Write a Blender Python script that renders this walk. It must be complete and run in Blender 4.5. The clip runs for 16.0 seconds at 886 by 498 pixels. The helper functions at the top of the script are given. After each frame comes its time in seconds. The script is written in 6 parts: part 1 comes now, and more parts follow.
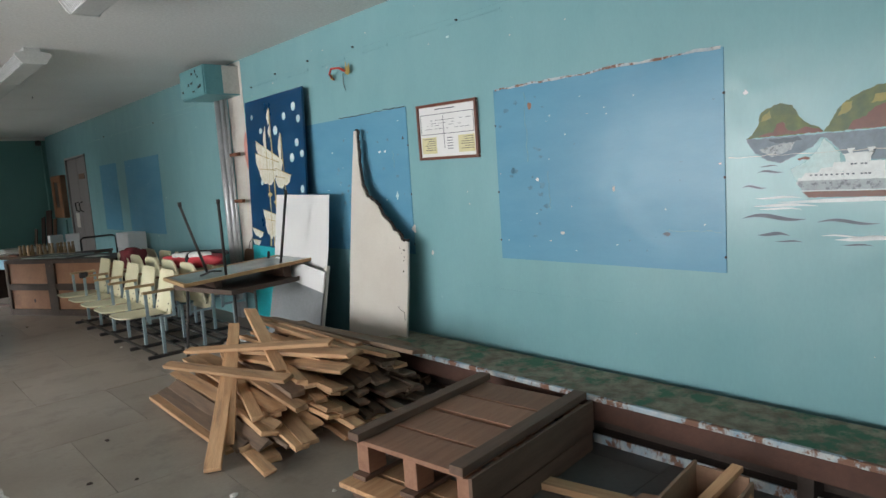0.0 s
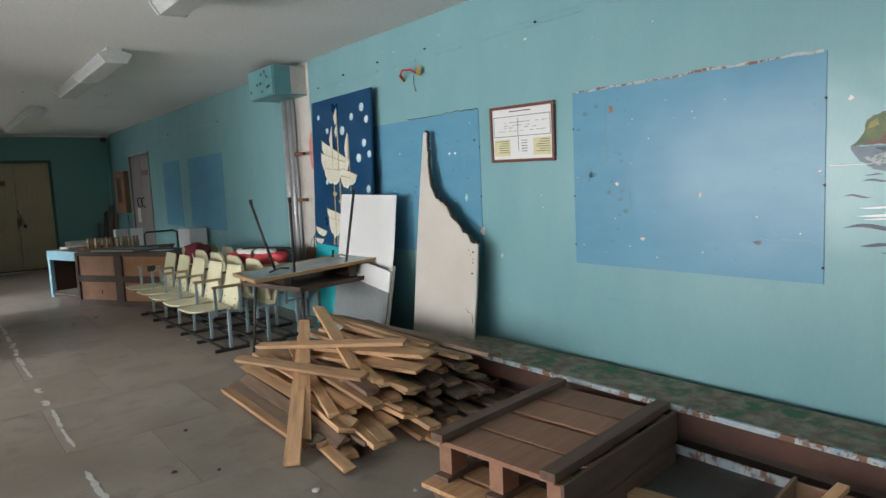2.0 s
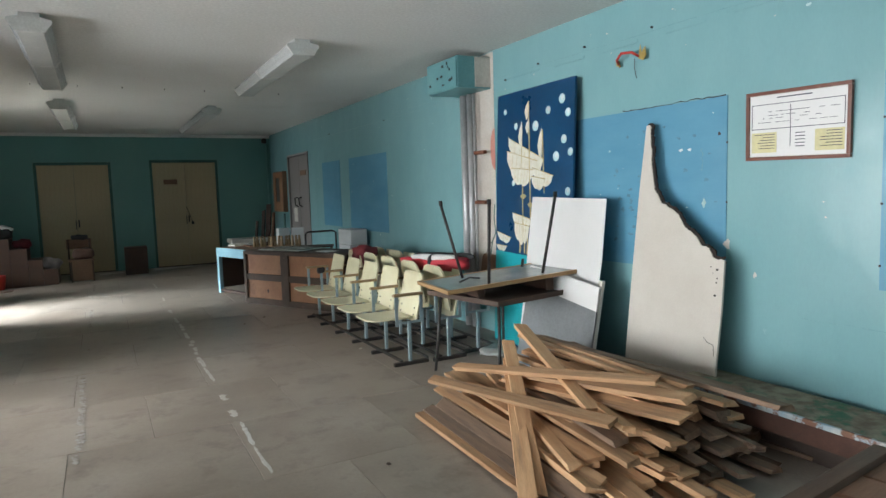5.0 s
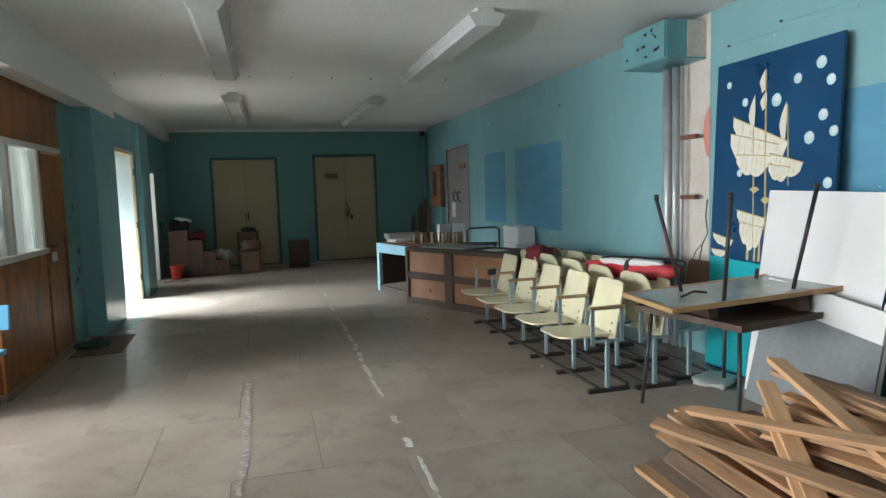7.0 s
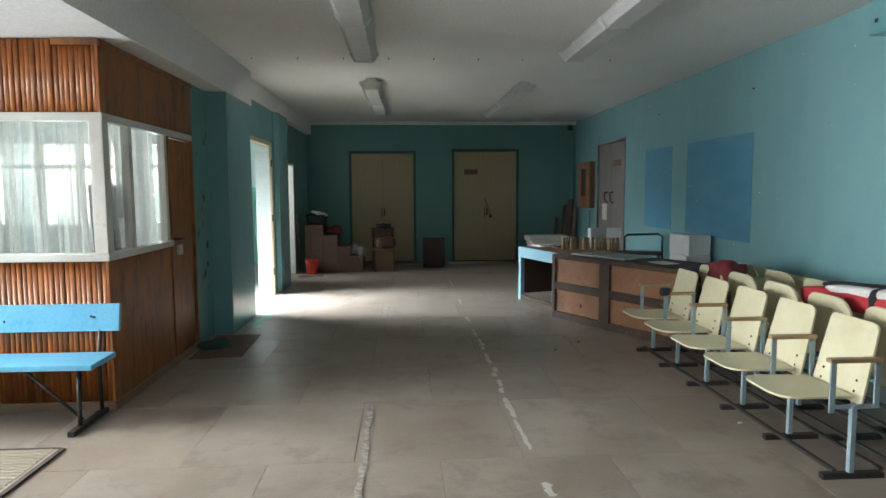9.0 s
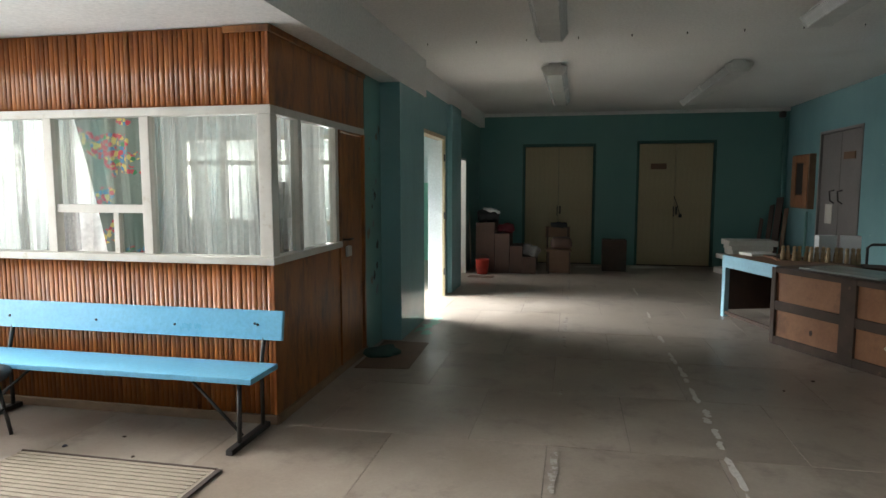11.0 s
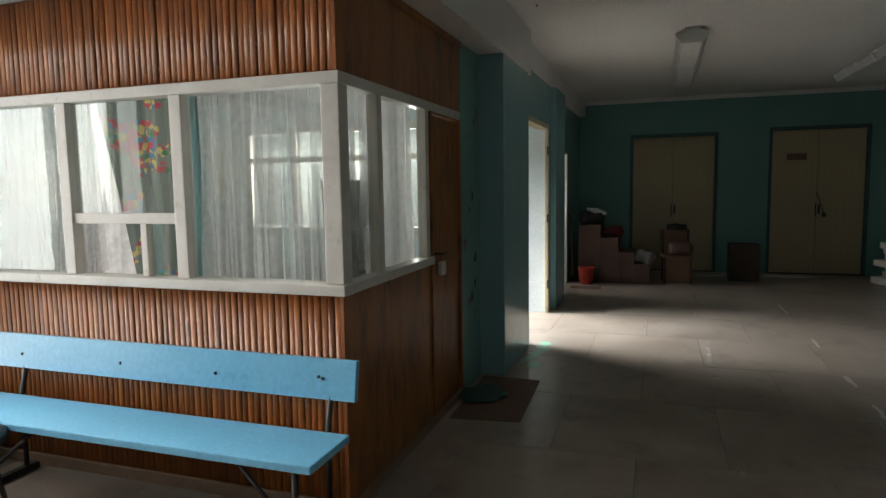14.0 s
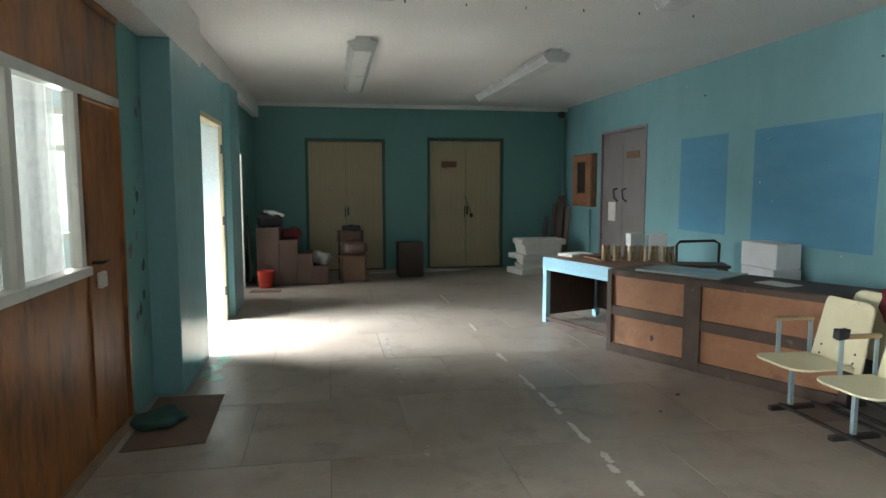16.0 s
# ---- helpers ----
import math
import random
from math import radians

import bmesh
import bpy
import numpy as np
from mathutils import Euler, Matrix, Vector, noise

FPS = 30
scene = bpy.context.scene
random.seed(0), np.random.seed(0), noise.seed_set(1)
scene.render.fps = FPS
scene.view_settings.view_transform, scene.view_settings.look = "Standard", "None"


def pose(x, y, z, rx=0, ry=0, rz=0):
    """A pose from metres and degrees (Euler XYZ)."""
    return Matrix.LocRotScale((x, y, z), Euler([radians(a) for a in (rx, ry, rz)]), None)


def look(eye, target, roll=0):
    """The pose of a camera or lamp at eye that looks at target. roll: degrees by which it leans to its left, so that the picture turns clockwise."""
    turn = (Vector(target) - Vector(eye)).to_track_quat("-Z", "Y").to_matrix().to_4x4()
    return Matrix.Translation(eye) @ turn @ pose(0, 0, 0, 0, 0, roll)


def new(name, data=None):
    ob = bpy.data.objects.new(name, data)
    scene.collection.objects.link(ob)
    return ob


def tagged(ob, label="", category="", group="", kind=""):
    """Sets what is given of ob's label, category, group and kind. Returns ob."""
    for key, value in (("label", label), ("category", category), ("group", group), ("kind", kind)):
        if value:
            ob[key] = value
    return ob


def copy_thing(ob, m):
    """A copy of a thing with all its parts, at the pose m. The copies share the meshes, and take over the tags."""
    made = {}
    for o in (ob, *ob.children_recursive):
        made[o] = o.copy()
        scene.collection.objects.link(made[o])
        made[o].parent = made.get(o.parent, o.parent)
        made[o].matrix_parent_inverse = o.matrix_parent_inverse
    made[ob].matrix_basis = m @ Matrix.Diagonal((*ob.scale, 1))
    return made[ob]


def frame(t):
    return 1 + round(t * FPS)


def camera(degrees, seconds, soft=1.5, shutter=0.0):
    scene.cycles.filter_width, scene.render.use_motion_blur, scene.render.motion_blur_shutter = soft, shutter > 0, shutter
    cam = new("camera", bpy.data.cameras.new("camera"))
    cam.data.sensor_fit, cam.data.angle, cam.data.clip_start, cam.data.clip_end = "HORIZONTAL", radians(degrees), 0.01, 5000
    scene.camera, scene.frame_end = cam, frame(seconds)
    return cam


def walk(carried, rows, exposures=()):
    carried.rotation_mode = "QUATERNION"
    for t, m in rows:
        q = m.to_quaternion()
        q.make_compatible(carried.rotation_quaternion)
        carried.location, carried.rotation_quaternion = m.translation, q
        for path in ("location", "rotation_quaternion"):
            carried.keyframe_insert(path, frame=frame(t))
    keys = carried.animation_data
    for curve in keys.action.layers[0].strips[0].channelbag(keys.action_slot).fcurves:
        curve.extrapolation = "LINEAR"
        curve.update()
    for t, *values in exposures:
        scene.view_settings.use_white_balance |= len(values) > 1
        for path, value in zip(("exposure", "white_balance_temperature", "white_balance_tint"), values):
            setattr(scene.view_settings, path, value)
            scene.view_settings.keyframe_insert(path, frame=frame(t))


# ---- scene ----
cam = camera(69.8, 16.0)
PATH = [
    (0, (0.084, -0.083, 1.566), (1.427, 1.382, 1.336), -3.7),
    (0.5, (0.022, -0.024, 1.579), (1.349, 1.454, 1.345), -3.7),
    (1, (-0.025, 0.032, 1.572), (1.28, 1.53, 1.345), -3.3),
    (1.5, (-0.062, 0.062, 1.575), (1.208, 1.592, 1.355), -2.9),
    (2, (-0.096, 0.09, 1.572), (1.157, 1.634, 1.358), -2.6),
    (2.5, (-0.137, 0.131, 1.562), (1.06, 1.722, 1.366), -2.0),
    (3, (-0.172, 0.235, 1.565), (1.013, 1.835, 1.37), -1.8),
    (3.5, (-0.167, 0.422, 1.561), (1.004, 2.031, 1.368), -1.7),
    (3.7, (-0.179, 0.488, 1.576), (0.988, 2.1, 1.378), -1.7),
    (5.8, (-0.276, 1.425, 1.558), (0.538, 3.244, 1.388), -1.8),
    (6, (-0.268, 1.502, 1.55), (0.535, 3.326, 1.382), -1.8),
    (6.5, (-0.29, 1.768, 1.543), (0.397, 3.639, 1.371), -1.6),
    (7, (-0.283, 2.023, 1.555), (0.246, 3.943, 1.368), -1.7),
    (7.5, (-0.207, 2.301, 1.544), (0.284, 4.231, 1.357), -1.5),
    (8, (-0.188, 2.536, 1.527), (0.28, 4.471, 1.343), -1.4),
    (8.5, (-0.207, 2.81, 1.542), (0.099, 4.779, 1.361), -1.0),
    (9, (-0.241, 3.063, 1.543), (-0.122, 5.051, 1.359), -0.3),
    (9.5, (-0.264, 3.314, 1.554), (-0.269, 5.306, 1.371), 0.0),
    (10, (-0.321, 3.512, 1.553), (-0.433, 5.501, 1.371), 0.3),
    (10.2, (-0.331, 3.561, 1.581), (-0.508, 5.544, 1.394), 0.3),
    (12.3, (-0.691, 4.373, 1.579), (-1.264, 6.279, 1.386), -0.8),
    (12.5, (-0.738, 4.449, 1.574), (-1.32, 6.353, 1.385), -0.9),
    (13, (-0.844, 4.659, 1.583), (-1.443, 6.558, 1.391), -0.8),
    (13.5, (-0.892, 4.875, 1.572), (-1.506, 6.769, 1.381), -0.8),
    (14, (-0.934, 5.001, 1.567), (-1.575, 6.885, 1.366), -0.9),
    (14.5, (-0.985, 5.064, 1.568), (-1.362, 7.016, 1.35), -1.2),
    (15, (-1.022, 5.093, 1.565), (-1.138, 7.078, 1.346), -1.2),
    (15.5, (-1.052, 5.112, 1.556), (-0.928, 7.096, 1.338), -0.7),
    (16, (-1.016, 5.103, 1.55), (-0.665, 7.062, 1.35), -0.0),
]
walk(cam, [(t, look(eye, target, roll)) for t, eye, target, roll in PATH],
     exposures=[(0, 0, 6500, 10), (3.7, 0.06, 6500, 10), (5.8, 0.24, 6300, 8), (9, 0.22, 6350, 8), (10.2, 0.02, 6600, 10), (12.3, -0.8, 6900, 13), (14, -0.95, 6900, 13), (14.6, -0.45, 6700, 11), (15.2, 0.2, 6500, 10), (16, 0.65, 6450, 9)])

# ---- light ----
world = bpy.data.worlds.new("sky")
scene.world = world
world.use_nodes = True
wn = world.node_tree.nodes
sky = wn.new("ShaderNodeTexSky")
sky.sky_type = "NISHITA"
sky.sun_disc = False
sky.sun_elevation, sky.sun_rotation = radians(48), radians(250)
wn["Background"].inputs["Strength"].default_value = 0.12
world.node_tree.links.new(sky.outputs["Color"], wn["Background"].inputs["Color"])

sun = new("sun", bpy.data.lights.new("sun", "SUN"))
sun.data.energy, sun.data.angle, sun.data.color = 0.9, radians(14), (1.0, 0.95, 0.88)
sun.matrix_world = look((-6, 2, 8), (0, 4, 0))


def window_light(name, x, y0, y1, z0, z1, watts, colour=(0.975, 0.98, 0.985), face=(1, 0, 0.02), spread=96):
    """Sky light that comes down through one window opening, from just outside it."""
    lamp = new(name, bpy.data.lights.new(name, "AREA"))
    lamp.data.shape, lamp.data.size, lamp.data.size_y = "RECTANGLE", y1 - y0 + 0.5, z1 - z0 + 0.5
    lamp.data.energy, lamp.data.color, lamp.data.spread = watts, colour, radians(spread)
    c = Vector((x - 0.75, (y0 + y1) / 2, (z0 + z1) / 2 + 0.2))
    lamp.matrix_world = look(c, c + Vector(face))
    return lamp


EXT = -4.9                    # inner face of the outer wall on the lobby side
LOBBY_WINDOWS = [(-3.2, -1.5), (-0.9, 0.8), (1.4, 3.1), (3.7, 5.3), (5.8, 7.45)]
for (y0, y1), watts, rise, spread in zip(LOBBY_WINDOWS, (64, 76, 108, 145, 190), (0.2, 0.2, 0.2, 0.16, -0.12), (104, 104, 104, 104, 112)):
    window_light("lobby_daylight", EXT - 0.3, y0, y1, 0.45, 2.45, watts, face=(1, 0, rise), spread=spread)
# extra narrow lamp at the last window, added to make the bright floor band
window_light("lobby_daylight", EXT - 0.3, 5.8, 7.45, 0.45, 2.45, 44, face=(1, 0, -0.42), spread=40)
window_light("booth_daylight", EXT - 0.3, 7.95, 9.5, 0.9, 2.35, 62)
window_light("annex_daylight", -4.3, 10.95, 13.0, 0.5, 2.55, 470, (0.9, 0.96, 1.0), (1, 0, -0.78), 66)
window_light("annex_daylight", -4.3, 13.95, 15.65, 0.75, 2.55, 120)
# added lamp in the closed gap behind the back window, to brighten the curtains
back_light = new("booth_daylight", bpy.data.lights.new("booth_daylight", "AREA"))
back_light.data.shape, back_light.data.size, back_light.data.size_y, back_light.data.energy = "RECTANGLE", 1.6, 0.75, 75
back_light.matrix_world = look((-3.6, 10.03, 1.62), (-3.6, 9.0, 1.62))


# ---- materials ----
def surf(name, c1, c2, rough=0.5, scale=2.0, grain=70.0, bump=0.12, metal=0.0, stretch=(1, 1, 1), stain=None, stain_scale=1.2,
         stain_lo=0.58, stain_hi=0.72, vary=0.0, rvar=0.12, spec=0.5, coat=0.0, gmix=0.22, lump=0.0):
    """A surface with a slow change of colour, fine grain, relief and, if given, stains of a colour of their own."""
    m = bpy.data.materials.new(name)
    m.use_nodes = True
    n, l = m.node_tree.nodes, m.node_tree.links
    b = n["Principled BSDF"]
    co = n.new("ShaderNodeTexCoord")
    mp = n.new("ShaderNodeMapping")
    mp.inputs["Scale"].default_value = stretch
    info = n.new("ShaderNodeObjectInfo")
    off = n.new("ShaderNodeVectorMath")
    off.operation = "MULTIPLY_ADD"
    off.inputs[1].default_value = (37.0, 21.0, 13.0) if vary else (0, 0, 0)
    l.new(info.outputs["Random"], off.inputs[0])
    l.new(co.outputs["Object"], off.inputs[2])
    l.new(off.outputs[0], mp.inputs["Vector"])

    def noise_tex(s, detail, rough_):
        t = n.new("ShaderNodeTexNoise")
        t.inputs["Scale"].default_value, t.inputs["Detail"].default_value, t.inputs["Roughness"].default_value = s, detail, rough_
        l.new(mp.outputs["Vector"], t.inputs["Vector"])
        return t

    def ramp(src, lo, hi):
        r = n.new("ShaderNodeMapRange")
        r.inputs["From Min"].default_value, r.inputs["From Max"].default_value = lo, hi
        l.new(src, r.inputs["Value"])
        return r.outputs["Result"]

    def mix(fac, a, c, mode="MIX"):
        x = n.new("ShaderNodeMix")
        x.data_type, x.blend_type = "RGBA", mode
        for sock, v in ((x.inputs["Factor"], fac), (x.inputs["A"], a), (x.inputs["B"], c)):
            if isinstance(v, bpy.types.NodeSocket):
                l.new(v, sock)
            else:
                sock.default_value = (*v, 1) if isinstance(v, tuple) else v
        return x.outputs["Result"]

    slow, fine = noise_tex(scale, 5, 0.6), noise_tex(grain, 4, 0.65)
    col = mix(ramp(slow.outputs["Fac"], 0.32, 0.68), tuple(c1), tuple(c2))
    col = mix(ramp(fine.outputs["Fac"], 0.3, 0.75), col, mix(gmix, col, (0.02, 0.018, 0.015)))
    if stain:
        st = noise_tex(stain_scale, 8, 0.7)
        col = mix(ramp(st.outputs["Fac"], stain_lo, stain_hi), col, tuple(stain))
    if vary:
        hs = n.new("ShaderNodeHueSaturation")
        l.new(col, hs.inputs["Color"])
        v = n.new("ShaderNodeMapRange")
        v.inputs["To Min"].default_value, v.inputs["To Max"].default_value = 1 - vary, 1 + vary
        l.new(info.outputs["Random"], v.inputs["Value"])
        l.new(v.outputs["Result"], hs.inputs["Value"])
        col = hs.outputs["Color"]
    l.new(col, b.inputs["Base Color"])
    rr = n.new("ShaderNodeMapRange")
    rr.inputs["To Min"].default_value, rr.inputs["To Max"].default_value = max(0.02, rough - rvar), min(1, rough + rvar)
    l.new(slow.outputs["Fac"], rr.inputs["Value"])
    l.new(rr.outputs["Result"], b.inputs["Roughness"])
    b.inputs["Metallic"].default_value = metal
    b.inputs["Specular IOR Level"].default_value = spec
    b.inputs["Coat Weight"].default_value = coat
    bp = n.new("ShaderNodeBump")
    bp.inputs["Strength"].default_value, bp.inputs["Distance"].default_value = bump, 0.01
    l.new(fine.outputs["Fac"], bp.inputs["Height"])
    if lump:
        lp, ln = n.new("ShaderNodeBump"), n.new("ShaderNodeTexNoise")
        ln.inputs["Scale"].default_value, ln.inputs["Detail"].default_value = 3.2, 2.0
        l.new(co.outputs["Object"], ln.inputs["Vector"])
        lp.inputs["Strength"].default_value, lp.inputs["Distance"].default_value = lump, 0.03
        l.new(ln.outputs["Fac"], lp.inputs["Height"])
        l.new(lp.outputs["Normal"], bp.inputs["Normal"])
    l.new(bp.outputs["Normal"], b.inputs["Normal"])
    return m


TEAL = surf("teal_oil_paint", (0.2, 0.385, 0.408), (0.222, 0.41, 0.432), 0.235, 3.0, 60, 0.05, gmix=0.05, rvar=0.0, spec=0.5, lump=0.3, stretch=(1, 1, 0.4), stain=(0.33, 0.5, 0.52), stain_scale=7, stain_lo=0.7, stain_hi=0.76)
TEAL_BOX = surf("dull_teal_box_paint", (0.12, 0.3, 0.32), (0.16, 0.36, 0.38), 0.35, 4, 60, 0.08, stain=(0.05, 0.1, 0.1), stain_scale=9, stain_lo=0.66, stain_hi=0.72)
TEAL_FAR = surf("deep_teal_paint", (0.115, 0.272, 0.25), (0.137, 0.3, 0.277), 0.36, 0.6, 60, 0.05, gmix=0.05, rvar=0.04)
PANEL = surf("blue_panel_paint", (0.108, 0.288, 0.42), (0.128, 0.322, 0.45), 0.27, 2.5, 60, 0.05, gmix=0.05, rvar=0.0, spec=0.4, lump=0.3, stretch=(1, 0.6, 2.2), stain=(0.05, 0.19, 0.26), stain_scale=11, stain_lo=0.68, stain_hi=0.74)
CEIL = surf("ceiling_whitewash", (0.77, 0.755, 0.73), (0.83, 0.82, 0.8), 0.9, 0.8, 40, 0.1, stain=(0.62, 0.6, 0.57), stain_scale=0.9, stain_lo=0.6, stain_hi=0.85)
FLOOR = surf("dusty_floor_slab", (0.258, 0.213, 0.172), (0.37, 0.322, 0.272), 0.36, 1.5, 45, 0.07, stain=(0.15, 0.118, 0.098), stain_scale=3.2, stain_lo=0.52, stain_hi=0.8, vary=0.07, rvar=0.16, gmix=0.14)
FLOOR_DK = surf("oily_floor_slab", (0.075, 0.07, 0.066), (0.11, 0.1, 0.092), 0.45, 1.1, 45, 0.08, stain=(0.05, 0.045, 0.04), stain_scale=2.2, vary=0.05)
JOINT = surf("floor_joint_dirt", (0.055, 0.045, 0.038), (0.2, 0.172, 0.148), 0.9, 5, 90)
CHALK = surf("worn_white_line", (0.58, 0.56, 0.52), (0.7, 0.69, 0.66), 0.7, 20, 120, 0.2, stain=(0.3, 0.262, 0.225), stain_scale=22, stain_lo=0.56, stain_hi=0.63)
CHALK_FAINT = surf("faint_white_line", (0.42, 0.4, 0.37), (0.52, 0.5, 0.47), 0.7, 20, 120, 0.2, stain=(0.27, 0.235, 0.205), stain_scale=14, stain_lo=0.46, stain_hi=0.53)
SLAT = surf("varnished_slat", (0.2, 0.053, 0.011), (0.43, 0.135, 0.024), 0.44, 3, 60, 0.15, stretch=(8, 8, 1.4), stain=(0.52, 0.24, 0.07), stain_scale=2.2, stain_lo=0.58, stain_hi=0.74, vary=0.24)
VENEER = surf("dark_varnished_veneer", (0.21, 0.07, 0.016), (0.4, 0.152, 0.036), 0.42, 3.0, 55, 0.1, stretch=(2.2, 2.2, 0.6), stain=(0.06, 0.022, 0.01), stain_scale=3.4, stain_lo=0.47, stain_hi=0.68)
WHITE = surf("white_enamel_trim", (0.54, 0.52, 0.47), (0.64, 0.63, 0.58), 0.45, 4, 60, 0.08, stain=(0.36, 0.3, 0.21), stain_scale=9, stain_lo=0.6, stain_hi=0.75, gmix=0.06)
CREAM = surf("cream_door_paint", (0.43, 0.345, 0.205), (0.5, 0.405, 0.25), 0.45, 3, 30, 0.1, stretch=(4, 4, 0.5), stain=(0.4, 0.32, 0.19), stain_scale=4)
GREYDOOR = surf("grey_door_paint", (0.2, 0.185, 0.18), (0.25, 0.23, 0.225), 0.45, 3, 40, 0.1)
DKGREEN = surf("dark_green_frame", (0.03, 0.1, 0.085), (0.045, 0.13, 0.11), 0.5, 4, 50)
PINE = surf("raw_pine_plank", (0.48, 0.26, 0.125), (0.62, 0.385, 0.21), 0.75, 3, 26, 0.3, stretch=(0.8, 9, 9), stain=(0.2, 0.125, 0.08), stain_scale=1.6, stain_lo=0.53, stain_hi=0.74, vary=0.3)
OLDPINE = surf("weathered_plank", (0.165, 0.105, 0.068), (0.255, 0.168, 0.112), 0.85, 3, 26, 0.35, stretch=(0.8, 9, 9), stain=(0.1, 0.075, 0.06), stain_scale=2.0, stain_lo=0.5, stain_hi=0.7, vary=0.3)
PALLET = surf("reddish_pallet_wood", (0.29, 0.14, 0.085), (0.38, 0.2, 0.125), 0.8, 3, 26, 0.3, stretch=(0.8, 8, 8), stain=(0.14, 0.08, 0.055), stain_scale=2.0, vary=0.16)
PALLET_DK = surf("dark_pallet_runner", (0.125, 0.073, 0.05), (0.19, 0.115, 0.08), 0.8, 3, 26, 0.3, stretch=(0.8, 8, 8), vary=0.1)
CREAMPLY = surf("yellowed_cream_plywood", (0.6, 0.555, 0.36), (0.67, 0.63, 0.45), 0.36, 5, 60, 0.05, gmix=0.05, stain=(0.4, 0.31, 0.14), stain_scale=7, stain_lo=0.66, stain_hi=0.8, vary=0.06)
ARMWOOD = surf("worn_armrest_wood", (0.3, 0.2, 0.1), (0.42, 0.29, 0.16), 0.5, 4, 50, 0.15, stretch=(1, 7, 7))
GREYTUBE = surf("grey_blue_painted_steel", (0.24, 0.33, 0.36), (0.3, 0.39, 0.42), 0.4, 8, 60, 0.08, stain=(0.12, 0.11, 0.1), stain_scale=14)
BLACKIRON = surf("black_iron", (0.018, 0.017, 0.017), (0.035, 0.032, 0.03), 0.5, 8, 60, 0.15, stain=(0.09, 0.045, 0.025), stain_scale=12, stain_lo=0.62, stain_hi=0.75)
SKYBLUE = surf("sky_blue_enamel", (0.15, 0.47, 0.7), (0.18, 0.52, 0.75), 0.32, 4, 40, 0.1, stain=(0.1, 0.35, 0.54), stain_scale=8, stain_lo=0.64, stain_hi=0.74)
LTBLUE = surf("light_blue_desk_paint", (0.26, 0.48, 0.58), (0.32, 0.54, 0.64), 0.45, 4, 40, 0.1, stain=(0.12, 0.16, 0.17), stain_scale=6, stain_lo=0.66, stain_hi=0.76)
CABWOOD = surf("orange_brown_panel", (0.28, 0.12, 0.055), (0.4, 0.19, 0.092), 0.6, 2.5, 30, 0.15, stain=(0.1, 0.05, 0.03), stain_scale=3, stain_lo=0.52, stain_hi=0.8)
CABFRAME = surf("dark_brown_frame", (0.05, 0.03, 0.021), (0.095, 0.06, 0.042), 0.7, 5, 40, 0.2, stain=(0.2, 0.13, 0.085), stain_scale=9, stain_lo=0.62, stain_hi=0.72)
DKBROWN = surf("dark_brown_wood", (0.04, 0.02, 0.013), (0.07, 0.036, 0.023), 0.6, 4, 40, 0.15)
STEPWOOD = surf("red_brown_step_paint", (0.075, 0.035, 0.024), (0.11, 0.055, 0.037), 0.6, 4, 40, 0.12)
GREYBAG = surf("dull_plastic_bag", (0.25, 0.22, 0.21), (0.34, 0.31, 0.29), 0.45, 9, 60, 0.15)
MIDBROWN = surf("mid_brown_board", (0.17, 0.088, 0.05), (0.22, 0.12, 0.07), 0.6, 4, 40, 0.12)
HARDBOARD = surf("white_hardboard", (0.7, 0.69, 0.68), (0.75, 0.74, 0.735), 0.5, 1.5, 80, 0.03, gmix=0.04)
GREYBOARD = surf("grey_board", (0.19, 0.2, 0.21), (0.24, 0.25, 0.26), 0.5, 3, 50, 0.08)
BEIGEBOARD = surf("beige_chipboard", (0.55, 0.5, 0.44), (0.62, 0.58, 0.52), 0.55, 2, 80, 0.06, stain=(0.47, 0.4, 0.32), stain_scale=2, stain_lo=0.6, stain_hi=0.85, gmix=0.07)
GAPSHADE = surf("charred_edge", (0.012, 0.01, 0.009), (0.03, 0.022, 0.018), 0.95, 9, 60, 0.5)
NAVY = surf("navy_painted_canvas", (0.003, 0.04, 0.112), (0.006, 0.068, 0.165), 0.3, 1.6, 40, 0.08)
TURQ = surf("turquoise_paint", (0.015, 0.36, 0.42), (0.02, 0.42, 0.47), 0.4, 3, 40, 0.06)
SAIL = surf("cream_sail_paint", (0.7, 0.66, 0.53), (0.78, 0.75, 0.65), 0.5, 9, 60, 0.05)
GOLD = surf("ochre_mast_paint", (0.5, 0.38, 0.16), (0.6, 0.48, 0.24), 0.5, 9, 60, 0.05)
BUBBLE = surf("pale_blue_dots", (0.36, 0.6, 0.66), (0.6, 0.75, 0.76), 0.5, 40, 60, 0.05)
SILVER = surf("silver_painted_pipe", (0.42, 0.42, 0.43), (0.55, 0.55, 0.56), 0.35, 6, 60, 0.08, metal=0.35)
PLASTER = surf("bare_pinkish_plaster", (0.58, 0.52, 0.46), (0.66, 0.62, 0.57), 0.85, 4, 50, 0.25, stain=(0.4, 0.3, 0.25), stain_scale=4, stain_lo=0.66, stain_hi=0.75)
PINKPLASTER = surf("dirty_plaster_flake", (0.2, 0.17, 0.15), (0.3, 0.25, 0.22), 0.85, 9, 60, 0.2)
PINKPATCH = surf("pink_paint_patch", (0.6, 0.22, 0.18), (0.68, 0.3, 0.25), 0.6, 8, 60)
RUST = surf("rusty_bracket", (0.14, 0.05, 0.025), (0.2, 0.075, 0.04), 0.8, 12, 80, 0.3)
LEDGE = surf("mottled_peeling_ledge", (0.16, 0.1, 0.065), (0.34, 0.31, 0.22), 0.8, 11, 50, 0.35, stain=(0.05, 0.14, 0.08), stain_scale=4.5, stain_lo=0.5, stain_hi=0.6)
